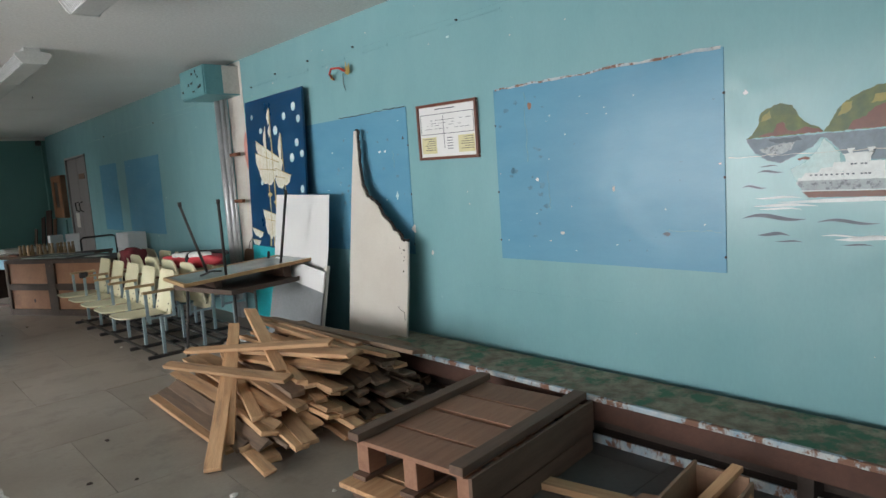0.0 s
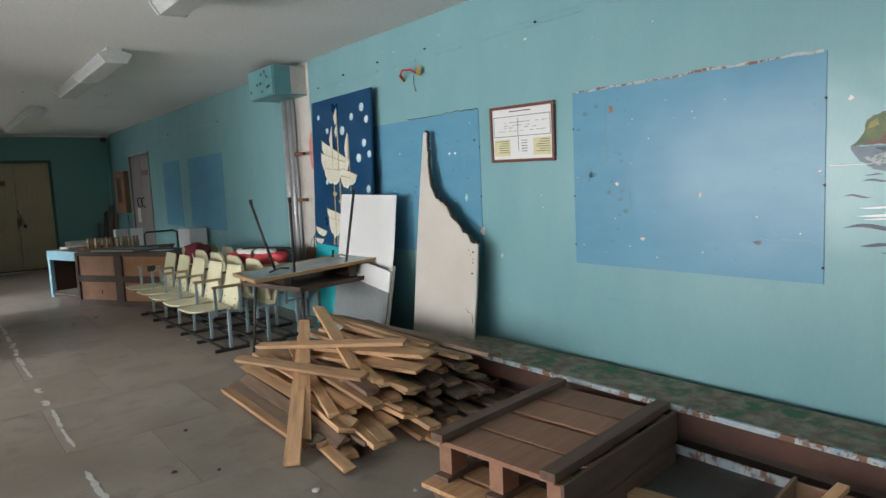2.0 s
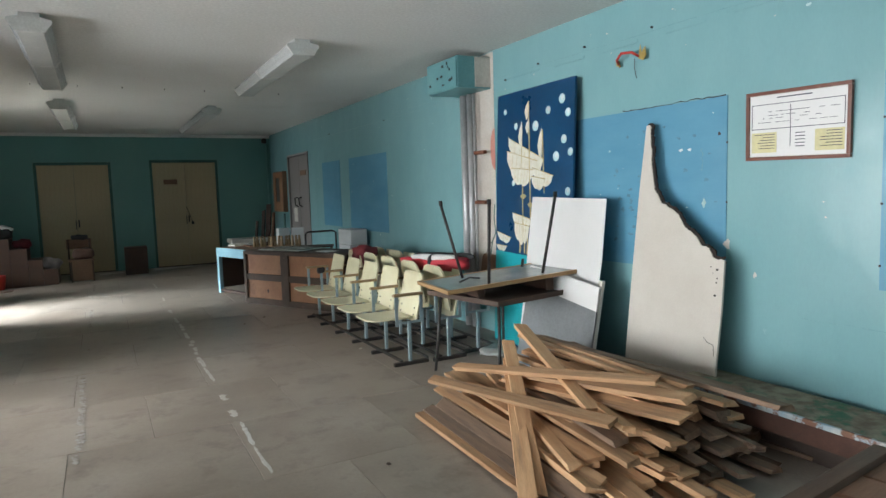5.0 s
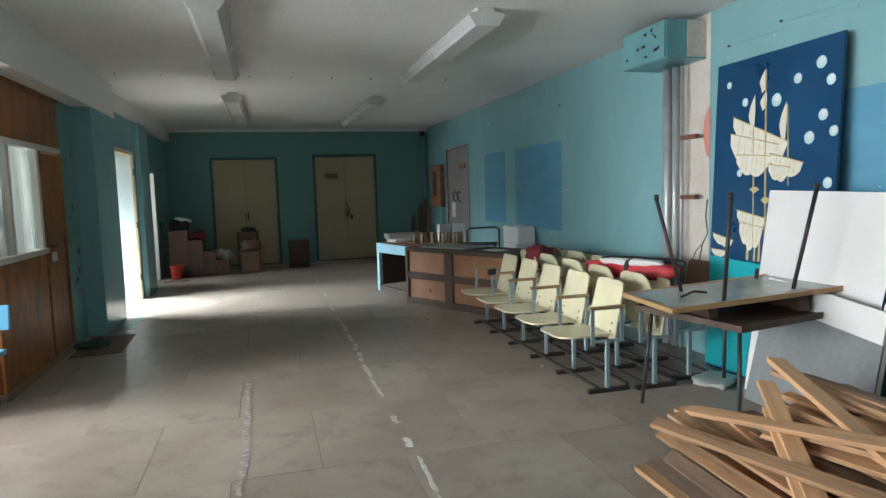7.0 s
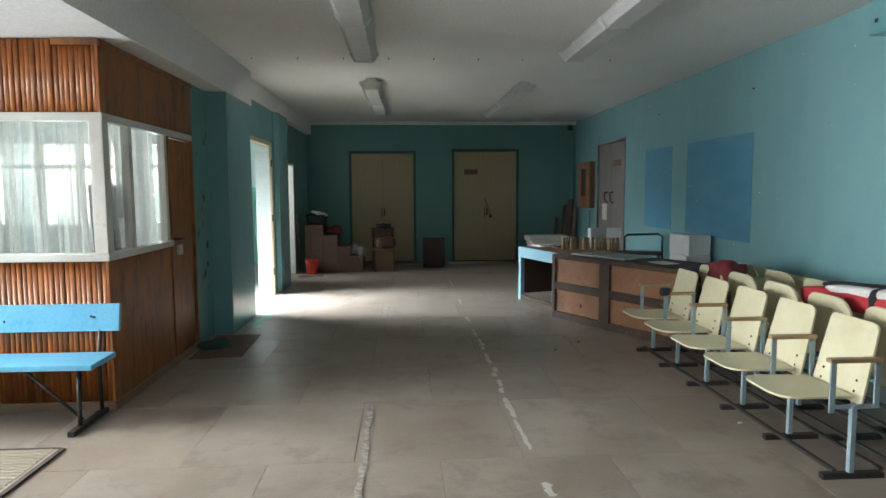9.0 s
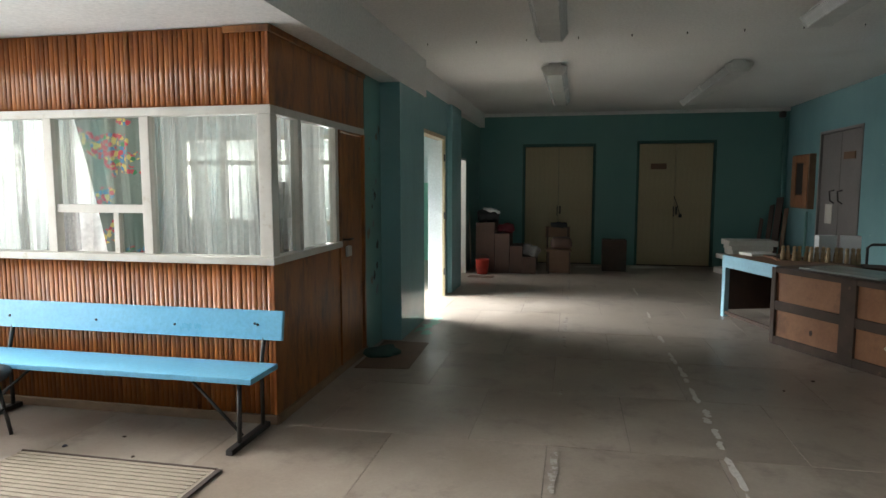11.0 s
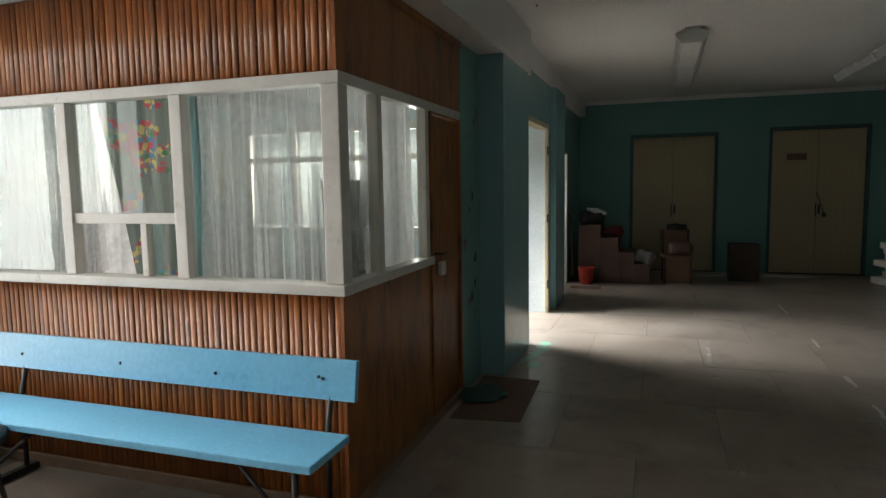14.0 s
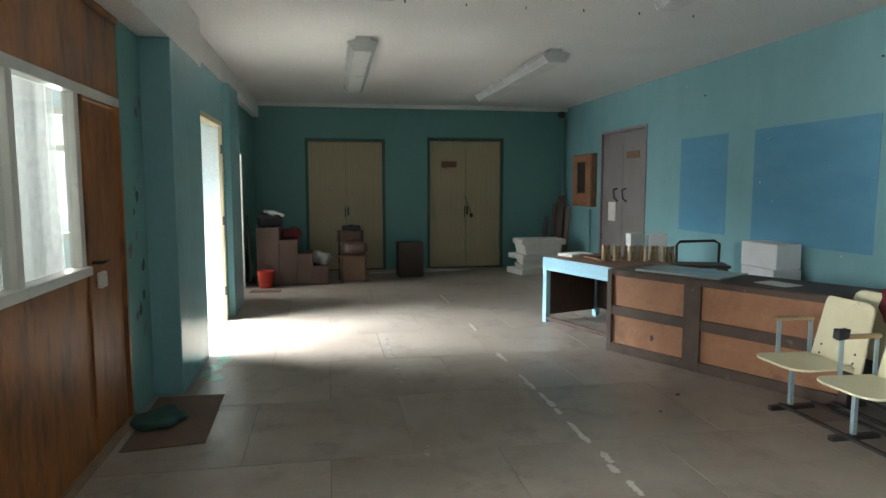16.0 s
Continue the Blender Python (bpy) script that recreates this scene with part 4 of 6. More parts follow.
# brass lamp bracket with red wire
br = thing("lamp_bracket", "broken brass wall lamp bracket with red wire", "wall lamp")
part("wire", tubes([(WALL - 0.01, 4.93, 2.5), (WALL - 0.07, 4.9, 2.54), (WALL - 0.1, 4.82, 2.575), (WALL - 0.07, 4.74, 2.57), (WALL - 0.02, 4.7, 2.53)], r=0.01), REDWIRE, br)
part("clip", moved(slab([(0, 0), (0.05, 0.02), (0.03, 0.12), (0.015, 0.06), (-0.02, 0.1), (-0.03, 0.03)], 0.004), Matrix(((0, 0, -1, WALL - 0.03), (1, 0, 0, 4.66), (0, 1, 0, 2.5), (0, 0, 0, 1)))), BRASS, br)
part("clip", moved(slab([(0, 0), (0.04, 0.01), (0.05, 0.06), (0.01, 0.05)], 0.004), Matrix(((0, 0, -1, WALL - 0.03), (1, 0, 0, 4.9), (0, 1, 0, 2.49), (0, 0, 0, 1)))), BRASS, br)
part("wire", tubes([(WALL - 0.02, 4.76, 2.53), (WALL - 0.03, 4.75, 2.45), (WALL - 0.015, 4.745, 2.38)], r=0.003), BLACKIRON, br)

# framed evacuation plan
fr = thing("framed_plan", "framed printed floor plan in red-brown wooden frame", "picture frame", m=pose(WALL - 0.012, 3.458, 1.9, 0, 0, 0) @ pose(0, 0, 0, 1.2, -2, 0))
FW, FH, t = 0.327, 0.213, 0.022
part("backing", boxes((-0.004, 0.004, -FW, FW, -FH, FH)), PAPER, fr)
part("frame_moulding", boxes((-0.018, 0.008, -FW, FW, FH - t, FH), (-0.018, 0.008, -FW, FW, -FH, -FH + t), (-0.018, 0.008, -FW, -FW + t, -FH + t, FH - t), (-0.018, 0.008, FW - t, FW, -FH + t, FH - t), bevel=0.004), FRAMEWOOD, fr)
sheet = part("printed_sheet", boxes((-0.0065, -0.0045, -FW + t + 0.004, FW - t - 0.004, -FH + t + 0.004, FH - t - 0.004)), HARDBOARD, fr, "white printed plan sheet")
part("title", boxes((-0.0078, -0.0068, -0.1, 0.12, 0.165, 0.172)), INK, sheet)
part("plan_outline", boxes((-0.0078, -0.0068, -0.29, 0.29, 0.13, 0.134), (-0.0078, -0.0068, -0.29, 0.29, -0.02, -0.016), (-0.0078, -0.0068, -0.29, -0.286, -0.016, 0.13), (-0.0078, -0.0068, 0.286, 0.29, -0.016, 0.13)), INK, sheet)
rnd = random.Random(3)
tagged(part("plan_lines", boxes(*[(-0.0077, -0.0068, y, y + rnd.uniform(0.008, 0.05), z, z + 0.003) for y, z in [(rnd.uniform(-0.27, 0.22), rnd.choice((0.02, 0.045, 0.062, 0.085))) for _ in range(42)]], (-0.0077, -0.0068, 0.03, 0.034, -0.13, 0.12)), INK, sheet), kind="stuff")
for y0, y1 in ((0.12, 0.29), (-0.29, -0.12)):
    part("text_block", boxes((-0.0077, -0.0068, y0, y1, -0.165, -0.04)), YELLOWPAPER, sheet)
for y0 in (0.12, -0.29):
    for k in range(6):
        part("text_line", boxes((-0.0086, -0.0078, y0 + 0.012, y0 + rnd.uniform(0.09, 0.15), -0.055 - 0.017 * k, -0.051 - 0.017 * k)), INK, sheet)
for k in range(5):
    part("text_line", boxes((-0.0078, -0.0068, -0.06, 0.0, -0.055 - 0.02 * k, -0.05 - 0.02 * k)), INK, sheet)

# painted mural of islands and a ship
mural = thing("wall_mural", "painted mural of green islands and a white ship", "mural")
SEA = 1.65                    # the painted waterline


def blade(ln, h, bend=0.0, n=10):
    """A brush stroke: pointed at both ends, h thick in the middle."""
    up = [(ln * k / n, bend * math.sin(6.28 * k / n) + h * math.sin(math.pi * k / n)) for k in range(n + 1)]
    return up + [(ln * k / n, bend * math.sin(6.28 * k / n)) for k in range(n - 1, 0, -1)]


def rough_shape(outline, seed, step=0.012, amp=0.003):
    """An outline with its edges broken up like brushwork."""
    r = random.Random(seed)
    o = []
    for (xa, ya), (xb, yb) in zip(outline, outline[1:] + outline[:1]):
        k = max(1, int(math.hypot(xb - xa, yb - ya) / step))
        o += [(xa + (xb - xa) * i / k + r.uniform(-amp, amp), ya + (yb - ya) * i / k + r.uniform(-amp, amp)) for i in range(k)]
    return o


def painted(outline, material, parent, name, off, seed=0, amp=0.003):
    return on_wall(rough_shape(outline, seed, amp=amp), 0, SEA, material, parent, name, off)


ISLE = [(1.264, 0.0), (1.225, 0.025), (1.2, 0.075), (1.195, 0.115), (1.165, 0.14), (1.1, 0.16), (1.045, 0.145), (1.02, 0.1), (0.985, 0.055), (0.93, 0.03), (0.908, 0.004)]
ISLE_2 = [(0.908, 0.004), (0.88, 0.045), (0.855, 0.1), (0.82, 0.135), (0.76, 0.165), (0.7, 0.192), (0.58, 0.195), (0.5, 0.15), (0.44, 0.1), (0.36, 0.07), (0.32, 0.0)]
painted([(1.262, -0.003), (1.245, -0.04), (1.215, -0.075), (1.16, -0.115), (1.1, -0.13), (1.05, -0.11), (1.0, -0.085), (0.955, -0.06), (0.92, -0.02), (0.895, -0.025), (0.85, -0.075), (0.82, -0.11), (0.7, -0.135), (0.5, -0.14), (0.36, -0.1), (0.32, -0.003)], HILLGREY, mural, "reflection", 0.001, 1)
painted([(1.17, -0.012), (1.02, -0.008), (1.0, -0.022), (1.06, -0.035), (1.12, -0.032)], MURALWAVE, mural, "reflection", 0.0022, 2)
painted([(1.2, -0.06), (1.12, -0.04), (1.03, -0.03), (1.05, -0.07), (1.14, -0.1)], HILLPALE, mural, "reflection", 0.0022, 3)
painted(ISLE, HILLGREEN, mural, "island", 0.0022, 4)
painted(ISLE_2, HILLGREEN, mural, "island", 0.0022, 5)
painted([(1.2, 0.004), (1.19, 0.014), (1.13, 0.022), (1.115, 0.06), (1.085, 0.07), (1.07, 0.03), (1.03, 0.018), (0.985, 0.035), (0.93, 0.024), (0.912, 0.006)], HILLBROWN, mural, "cliff", 0.0036, 6)
painted([(0.81, 0.006), (0.79, 0.045), (0.74, 0.06), (0.7, 0.1), (0.62, 0.12), (0.52, 0.08), (0.45, 0.05), (0.38, 0.006)], HILLBROWN, mural, "cliff", 0.0036, 7)
painted([(1.19, 0.075), (1.14, 0.095), (1.15, 0.125), (1.18, 0.11)], HILLOCHRE, mural, "sunlit_slope", 0.0036, 8)
painted([(0.85, 0.07), (0.8, 0.09), (0.79, 0.135), (0.83, 0.125)], HILLOCHRE, mural, "sunlit_slope", 0.0036, 9)
painted([(0.72, 0.115), (0.66, 0.12), (0.65, 0.155), (0.7, 0.15)], HILLOCHRE, mural, "sunlit_slope", 0.0049, 10)
painted([(0.905, -0.026), (0.93, -0.075), (0.985, -0.13), (1.05, -0.165), (1.02, -0.23), (0.84, -0.2), (0.84, -0.1)], MURALFOAM, mural, "mist", 0.0034, 11)
ship = part("ship", boxes((WALL - 0.0086, WALL - 0.0074, 0.2, 1.018, SEA - 0.222, SEA - 0.208)), MURALWHITE, mural)
painted([(0.2, -0.268), (0.995, -0.268), (1.025, -0.235), (1.02, -0.222), (0.2, -0.222)], HILLPALE, ship, "hull_band", 0.0075, 12, 0.001)
painted([(0.2, -0.274), (1.0, -0.274), (1.004, -0.268), (0.2, -0.268)], MURALWHITE, ship, "rubbing_strake", 0.0088, 13, 0.0005)
painted([(0.2, -0.3), (0.97, -0.303), (1.0, -0.274), (0.2, -0.274)], HILLBROWN, ship, "hull", 0.0075, 14, 0.0015)
painted([(0.2, -0.208), (1.0, -0.208), (0.985, -0.185), (0.2, -0.185)], MURALWHITE, ship, "deck", 0.0075, 15, 0.001)
painted([(0.66, -0.185), (0.93, -0.185), (0.915, -0.165), (0.87, -0.16), (0.865, -0.14), (0.82, -0.14), (0.66, -0.14)], MURALWHITE, ship, "deck_house", 0.0075, 16, 0.001)
painted([(0.715, -0.14), (0.815, -0.14), (0.82, -0.11), (0.83, -0.104), (0.7, -0.098), (0.715, -0.12)], MURALWHITE, ship, "bridge", 0.0075, 17, 0.001)
for y in (0.8, 0.72):
    painted([(y, -0.104), (y - 0.014, -0.104), (y - 0.012, -0.09), (y - 0.022, -0.086), (y - 0.02, -0.078), (y + 0.01, -0.08), (y + 0.008, -0.088)], MURALWHITE, ship, "mast", 0.0075, 18, 0.0005)
painted([(1.02, -0.115), (0.985, -0.105), (0.965, -0.112), (0.97, -0.122), (1.0, -0.118), (1.012, -0.124)], HILLBROWN, ship, "flag", 0.0075, 19, 0.0008)
for z, ys in ((-0.2, [0.96 - 0.022 * k for k in range(9)] + [0.75, 0.735, 0.72]), (-0.155, [0.79, 0.776, 0.75, 0.735])):
    for y in ys:
        part("porthole", boxes((WALL - 0.0098, WALL - 0.0088, y - 0.0055, y + 0.0055, SEA + z, SEA + z + 0.007)), MURALWAVE, ship)
for y, z, ln, h, b in ((0.98, 1.242, 0.31, 0.022, -0.01), (1.055, 1.158, 0.157, 0.018, 0.004), (0.995, 1.128, 0.13, 0.008, 0.002), (0.675, 1.225, 0.265, 0.016, -0.008), (0.7, 1.12, 0.135, 0.008, 0.002), (1.16, 1.4, 0.13, 0.011, -0.006), (1.085, 1.475, 0.125, 0.011, -0.004), (1.11, 1.505, 0.09, 0.007, 0.002), (0.36, 1.23, 0.24, 0.018, 0.006)):
    on_wall(blade(ln, h, b), y, z, MURALWAVE, mural, "wave", 0.001)
for y, z, ln, h, b in ((0.4, 1.325, 0.72, 0.02, 0.003), (0.93, 1.305, 0.3, 0.014, 0.002), (0.58, 1.145, 0.28, 0.022, 0.005), (1.0, 1.345, 0.22, 0.01, 0.003), (1.0, 1.29, 0.2, 0.009, 0.002), (0.72, 1.16, 0.2, 0.008, -0.003)):
    on_wall(blade(ln, h, b), y, z, MURALWHITE, mural, "foam", 0.0024)

# junction box and pipes
jb = thing("junction_box", "turquoise metal junction box with chipped paint", "wall box")
part("case", boxes((3.065, WALL - 0.002, 6.835, 7.5, 2.615, 2.94), bevel=0.006), TEAL_BOX, jb)
part("side_panel", boxes((3.27, WALL - 0.004, 6.829, 6.835, 2.63, 2.935)), PLASTER, jb, "peeling cream side panel")
part("lid_edge", boxes((3.05, 3.065, 6.845, 7.49, 2.625, 2.93), bevel=0.004), TEAL_BOX, jb)
rnd = random.Random(8)
part("chips", boxes(*[(3.04, 3.045, y, y + rnd.uniform(0.012, 0.05), z, z + rnd.uniform(0.01, 0.03)) for y, z in [(rnd.uniform(6.9, 7.4), rnd.uniform(2.64, 2.88)) for _ in range(11)]]), BLACKIRON, jb)
pp = thing("wall_pipes", "silver painted heating pipes with rusty brackets", "pipe")
for y, r in ((7.27, 0.045), (7.15, 0.032), (7.06, 0.014)):
    part("pipe", tubes([(3.385, y, 0.02), (3.385, y, 2.6)], r=r, sides=14), SILVER, pp)
for z in (1.42, 1.955):
    part("bracket", boxes((3.36, 3.40, 6.84, 7.05, z - 0.018, z + 0.02), bevel=0.004), RUST, pp)
pl = thing("bare_plaster_strip", "strip of bare pinkish plaster beside the pipes", "wall patch", kind="structure")
part("plaster", boxes((WALL - 0.004, WALL - 0.0005, 6.78, 7.16, 0.35, 2.99)), PLASTER, pl)
on_wall([(0.085 * math.cos(a) * (1 if math.cos(a) > 0 else 0.05), 0.22 * math.sin(a)) for a in (k * 0.349 for k in range(18))], 6.775, 1.98, PINKPATCH, pl, "pink_patch", 0.005)
part("crack", tubes([(WALL - 0.006, 6.8, 1.4), (WALL - 0.006, 6.82, 1.25), (WALL - 0.006, 6.79, 1.1), (WALL - 0.006, 6.86, 1.0), (WALL - 0.006, 6.9, 0.85)], r=0.006, sides=5), DKGREEN, pl)
part("crack", tubes([(WALL - 0.006, 6.86, 1.0), (WALL - 0.006, 6.95, 0.93), (WALL - 0.006, 7.0, 0.84)], r=0.004, sides=5), BLACKIRON, pl)

# ---- leaning sheets ----
def leaning(x_foot, x_head, z_head, y, zfoot=0.0):
    """A frame whose x runs along -y, whose y runs up the sheet, that leans on the wall."""
    up = Vector((x_head - x_foot, 0, z_head - zfoot)).normalized()
    side = Vector((0, -1, 0))
    nn = side.cross(up)
    m = Matrix((side, up, nn)).transposed().to_4x4()
    m.translation = (x_foot, y, zfoot)
    return m


poster = thing("ship_painting", "large navy painted panel with sailing ship and pale dots", "painting", m=leaning(3.29, 3.4, 2.49, 6.563) @ Matrix.Diagonal((0.975, 1.006, 1, 1)))
PH = 2.48
part("panel", slab([(0.0, 0.0), (1.22, 0.0), (1.215, PH + 0.01), (-0.01, PH - 0.0)], 0.022), NAVY, poster)
part("lower_band", slab([(0.0, 0.02), (1.22, 0.02), (1.22, 0.86), (0.8, 0.9), (0.0, 0.93)], 0.001), TURQ, poster, m=pose(0, 0, 0.0225))
for x, y, r in ((0.136, 2.306, 0.033), (0.328, 2.148, 0.038), (0.654, 2.124, 0.056), (0.845, 2.247, 0.043), (1.043, 2.322, 0.05), (1.131, 2.195, 0.044), (1.082, 1.97, 0.046), (1.175, 1.855, 0.042), (0.975, 1.826, 0.052), (0.303, 1.604, 0.034), (1.151, 1.514, 0.044)):
    part("dot", slab([(r * 0.85 * math.cos(k * 0.393), r * 0.85 * math.sin(k * 0.393)) for k in range(16)], 0.001), BUBBLE, poster, m=pose(x, y, 0.023))
    part("dot_shine", slab([(r * 0.45 * math.cos(k * 0.524), r * 0.45 * math.sin(k * 0.524)) for k in range(12)], 0.001), MURALWHITE, poster, m=pose(x + r * 0.15, y + r * 0.2, 0.0244))


def sail(w, tilt, drop, lobes=3, n=7, slack=0.25):
    """A square sail on a sloping yard: w wide, hanging drop deep in round lobes."""
    o = [(0, 0), (w, tilt)]
    for j in range(lobes):
        for k in range(n + 1):
            u = 1 - (j + k / n) / lobes
            deep = math.sin(math.pi * (0.16 + 0.72 * (1 - u))) ** 0.8
            o.append((w * (0.06 + 0.86 * u) - slack * w * (1 - u) * 0.25, tilt * u - drop * deep * (0.84 + 0.16 * math.sin(math.pi * k / n))))
    return o


for x0, y0, x1, y1, r in ((0.535, 2.36, 0.625, 0.92, 0.008), (0.425, 2.15, 0.49, 1.05, 0.006), (0.765, 2.08, 0.81, 1.5, 0.006)):
    part("mast", tubes([(x0, y0, 0.024), (x1, y1, 0.024)], r=r, sides=6), GOLD, poster)
for x, y, w, tl, dr, lb, z in ((0.21, 2.05, 0.58, -0.24, 0.22, 3, 0.0252), (0.19, 1.92, 0.5, -0.12, 0.25, 3, 0.0268), (0.27, 1.75, 0.36, -0.03, 0.17, 2, 0.0284), (0.63, 1.741, 0.31, -0.085, 0.13, 2, 0.0282), (0.62, 1.66, 0.2, -0.03, 0.12, 2, 0.0297), (0.303, 1.317, 0.31, -0.06, 0.14, 2, 0.0252), (0.34, 1.22, 0.25, -0.03, 0.2, 3, 0.0268), (0.03, 1.12, 0.24, -0.05, 0.08, 2, 0.0252), (0.02, 0.99, 0.18, -0.01, 0.06, 2, 0.0252)):
    cloth = part("sail", slab(sail(w, tl, dr, lb), 0.0012), SAIL, poster, m=pose(x, y, z))
    for k in range(1, 6):
        u = k / 6
        deep = 0.82 * dr * math.sin(math.pi * (0.16 + 0.72 * (1 - u))) ** 0.8
        part("seam", tubes([(w * (0.06 + 0.86 * u), tl * u - 0.012, 0.0014), (w * (0.05 + 0.8 * u), tl * u - deep, 0.0014)], r=0.0016, sides=4), GOLD, cloth)
    part("yard", tubes([(x - 0.01, y, z + 0.002), (x + w + 0.01, y + tl, z + 0.002)], r=0.004, sides=6), GOLD, poster)
for x, y, h in ((0.5, 2.19, 0.18), (0.515, 2.06, 0.14), (0.72, 1.8, 0.3), (0.4, 1.92, 0.27)):
    part("flag", slab([(0.01, 0), (0.045, 0.03), (0.05, h * 0.6), (0.04, h), (0.0, h * 0.72), (-0.02, h * 0.45), (0.0, h * 0.2)], 0.0012), SAIL, poster, m=pose(x, y, 0.029))
for x, y in ((0.482, 1.465), (0.602, 1.385)):
    part("top", slab([(-0.05, 0.01), (0, -0.02), (0.055, 0.01), (0.02, 0.03), (-0.02, 0.03)], 0.0012), GOLD, poster, m=pose(x, y, 0.0295))
for x, w in ((0.42, 0.03), (0.5, 0.02), (0.545, 0.025), (0.7, 0.03)):
    part("hull_rib", slab([(0, 0.93), (w, 0.93), (w * 0.8, 1.1), (w * 0.3, 1.1)], 0.001), GOLD, poster, m=pose(x, 0, 0.0232))

hb = single("hardboard_sheet", slab([(0, 0), (0.98, 0), (0.96, 0.5), (1.0, 0.95), (0.985, 1.47), (0.0, 1.49)], 0.005), HARDBOARD, "white hardboard sheet leaning against the wall", "board", leaning(3.1, 3.3, 1.475, 5.9))
gb = thing("grey_board", "grey board with white upper strip leaning on hardboard", "board", m=leaning(2.96, 3.1, 0.76, 5.73))
part("sheet", slab([(0, 0), (0.95, 0), (0.95, 0.6), (0.04, 0.72)], 0.012), GREYBOARD, gb)
part("strip", slab([(0.04, 0.72), (0.95, 0.6), (0.95, 0.79), (0.36, 0.86), (0.04, 0.88)], 0.012), HARDBOARD, gb)
single("white_batten", boxes((0, 0.045, 0, 0.84, 0, 0.03), bevel=0.003), WHITE, "white painted batten leaning beside boards", "batten", leaning(2.98, 3.16, 0.8, 4.81) @ pose(0, 0, 0, 0, 0, 2))

rnd = random.Random(14)
run = [(0.04, 1.985), (0.078, 1.985), (0.085, 1.9), (0.1, 1.83), (0.112, 1.72), (0.135, 1.62), (0.16, 1.52), (0.2, 1.47), (0.235, 1.42), (0.33, 1.38), (0.4, 1.33), (0.44, 1.27), (0.5, 1.23), (0.56, 1.2), (0.6, 1.14), (0.67, 1.12), (0.7, 1.07), (0.735, 1.055), (0.8, 1.05)]
edge = []
for (xa, ya), (xb, yb) in zip(run, run[1:]):
    k = max(2, int(math.hypot(xb - xa, yb - ya) / 0.014))
    edge += [(xa + (xb - xa) * i / k + rnd.uniform(-0.006, 0.006), ya + (yb - ya) * i / k + rnd.uniform(-0.006, 0.006)) for i in range(k)]
bb = thing("broken_chipboard", "beige chipboard sheet broken off in a ragged point", "board", m=leaning(3.19, 3.4, 2.0, 4.615) @ Matrix.Diagonal((1, 1.01, 1, 1)))
part("sheet", slab((edge + [(0.8, 1.05), (0.806, 0.7), (0.797, 0.4), (0.80, 0.0), (-0.01, 0.0), (0.0, 0.9), (0.012, 1.5)])[::-1], 0.016), BEIGEBOARD, bb)
# black strip that paints the shadow along the broken edge
lip = [(x + 0.016 + rnd.uniform(-0.003, 0.008), y + 0.012 + rnd.uniform(-0.003, 0.008)) for x, y in edge]
part("charred_edge", slab(edge + lip[::-1], 0.012), GAPSHADE, bb, "dark strip painted as the shadow of the broken edge", m=pose(0, 0, -0.004))
for x, y, r in ((0.75, 0.985, 0.012), (0.755, 0.93, 0.007), (0.752, 0.9, 0.008), (0.748, 0.815, 0.011), (0.7, 1.0, 0.006), (0.72, 0.96, 0.004)):
    part("hole", slab([(r * math.cos(k), r * 0.7 * math.sin(k)) for k in (0, 1, 2, 3, 4, 5)], 0.001), GAPSHADE, bb, m=pose(x, y, 0.0165))
part("crack", tubes([(0.685, 0.53, 0.016), (0.72, 0.5, 0.016), (0.765, 0.492, 0.016), (0.775, 0.42, 0.016)], r=0.0025, sides=5), GAPSHADE, bb)
single("rusty_strap", tubes(*[[(3.05 + 0.1 * math.cos(a), 4.05 - 0.16 * math.cos(a), 0.16 + 0.13 * math.sin(a)) for a in (k * 0.26 for k in range(11))]], r=0.016), RUST, "curved rusty strap in front of the chipboard", "strap", pose(0, 0, -0.12))
single("torn_rag", slab([(0, 0), (0.08, 0), (0.07, 0.07), (0.05, 0.16), (0.02, 0.2), (0.0, 0.12), (-0.03, 0.17), (-0.02, 0.05)], 0.02), BLACKCLOTH, "dark torn rubber scrap before the chipboard", "scrap", leaning(3.07, 3.12, 0.2, 4.56))

FASCIA = surf("red_brown_fascia", (0.07, 0.03, 0.02), (0.11, 0.05, 0.035), 0.8, 5, 50, 0.2)
# ---- low ledge along the wall, and boards on the floor ----
lg = thing("wall_ledge", "low wooden ledge with peeling mottled paint", "ledge")
part("top", boxes((2.98, 3.375, -3.6, 3.99, 0.255, 0.295), bevel=0.006), LEDGE, lg)
part("front_edge", boxes((2.955, 2.98, -3.6, 3.99, 0.268, 0.299), bevel=0.006), LEDGE_EDGE, lg, "chipped white front edge")
part("fascia", boxes((2.962, 2.98, -3.6, 3.99, 0.16, 0.267), bevel=0.003), FASCIA, lg)
# riser and supports are much darker than the ledge top
part("riser", boxes((3.12, 3.14, -3.6, 3.99, 0.0, 0.255)), DKBOARD, lg)
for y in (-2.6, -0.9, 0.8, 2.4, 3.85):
    part("support", boxes((2.99, 3.12, y, y + 0.07, 0, 0.255), bevel=0.004), DKBOARD, lg)
fb = thing("floor_board", "dusty board with flaking white edge on the floor", "board", m=pose(3.1, 0.6, 0, 0, 0, 1) @ Matrix.Diagonal((1, 1, 1.6, 1)))
part("plank", boxes((-0.05, 0.05, -2.2, 1.35, 0, 0.03), bevel=0.004), DKBOARD, fb)
part("edge", boxes((-0.062, -0.05, -2.2, 1.35, 0, 0.033), bevel=0.003), LEDGE_EDGE, fb)


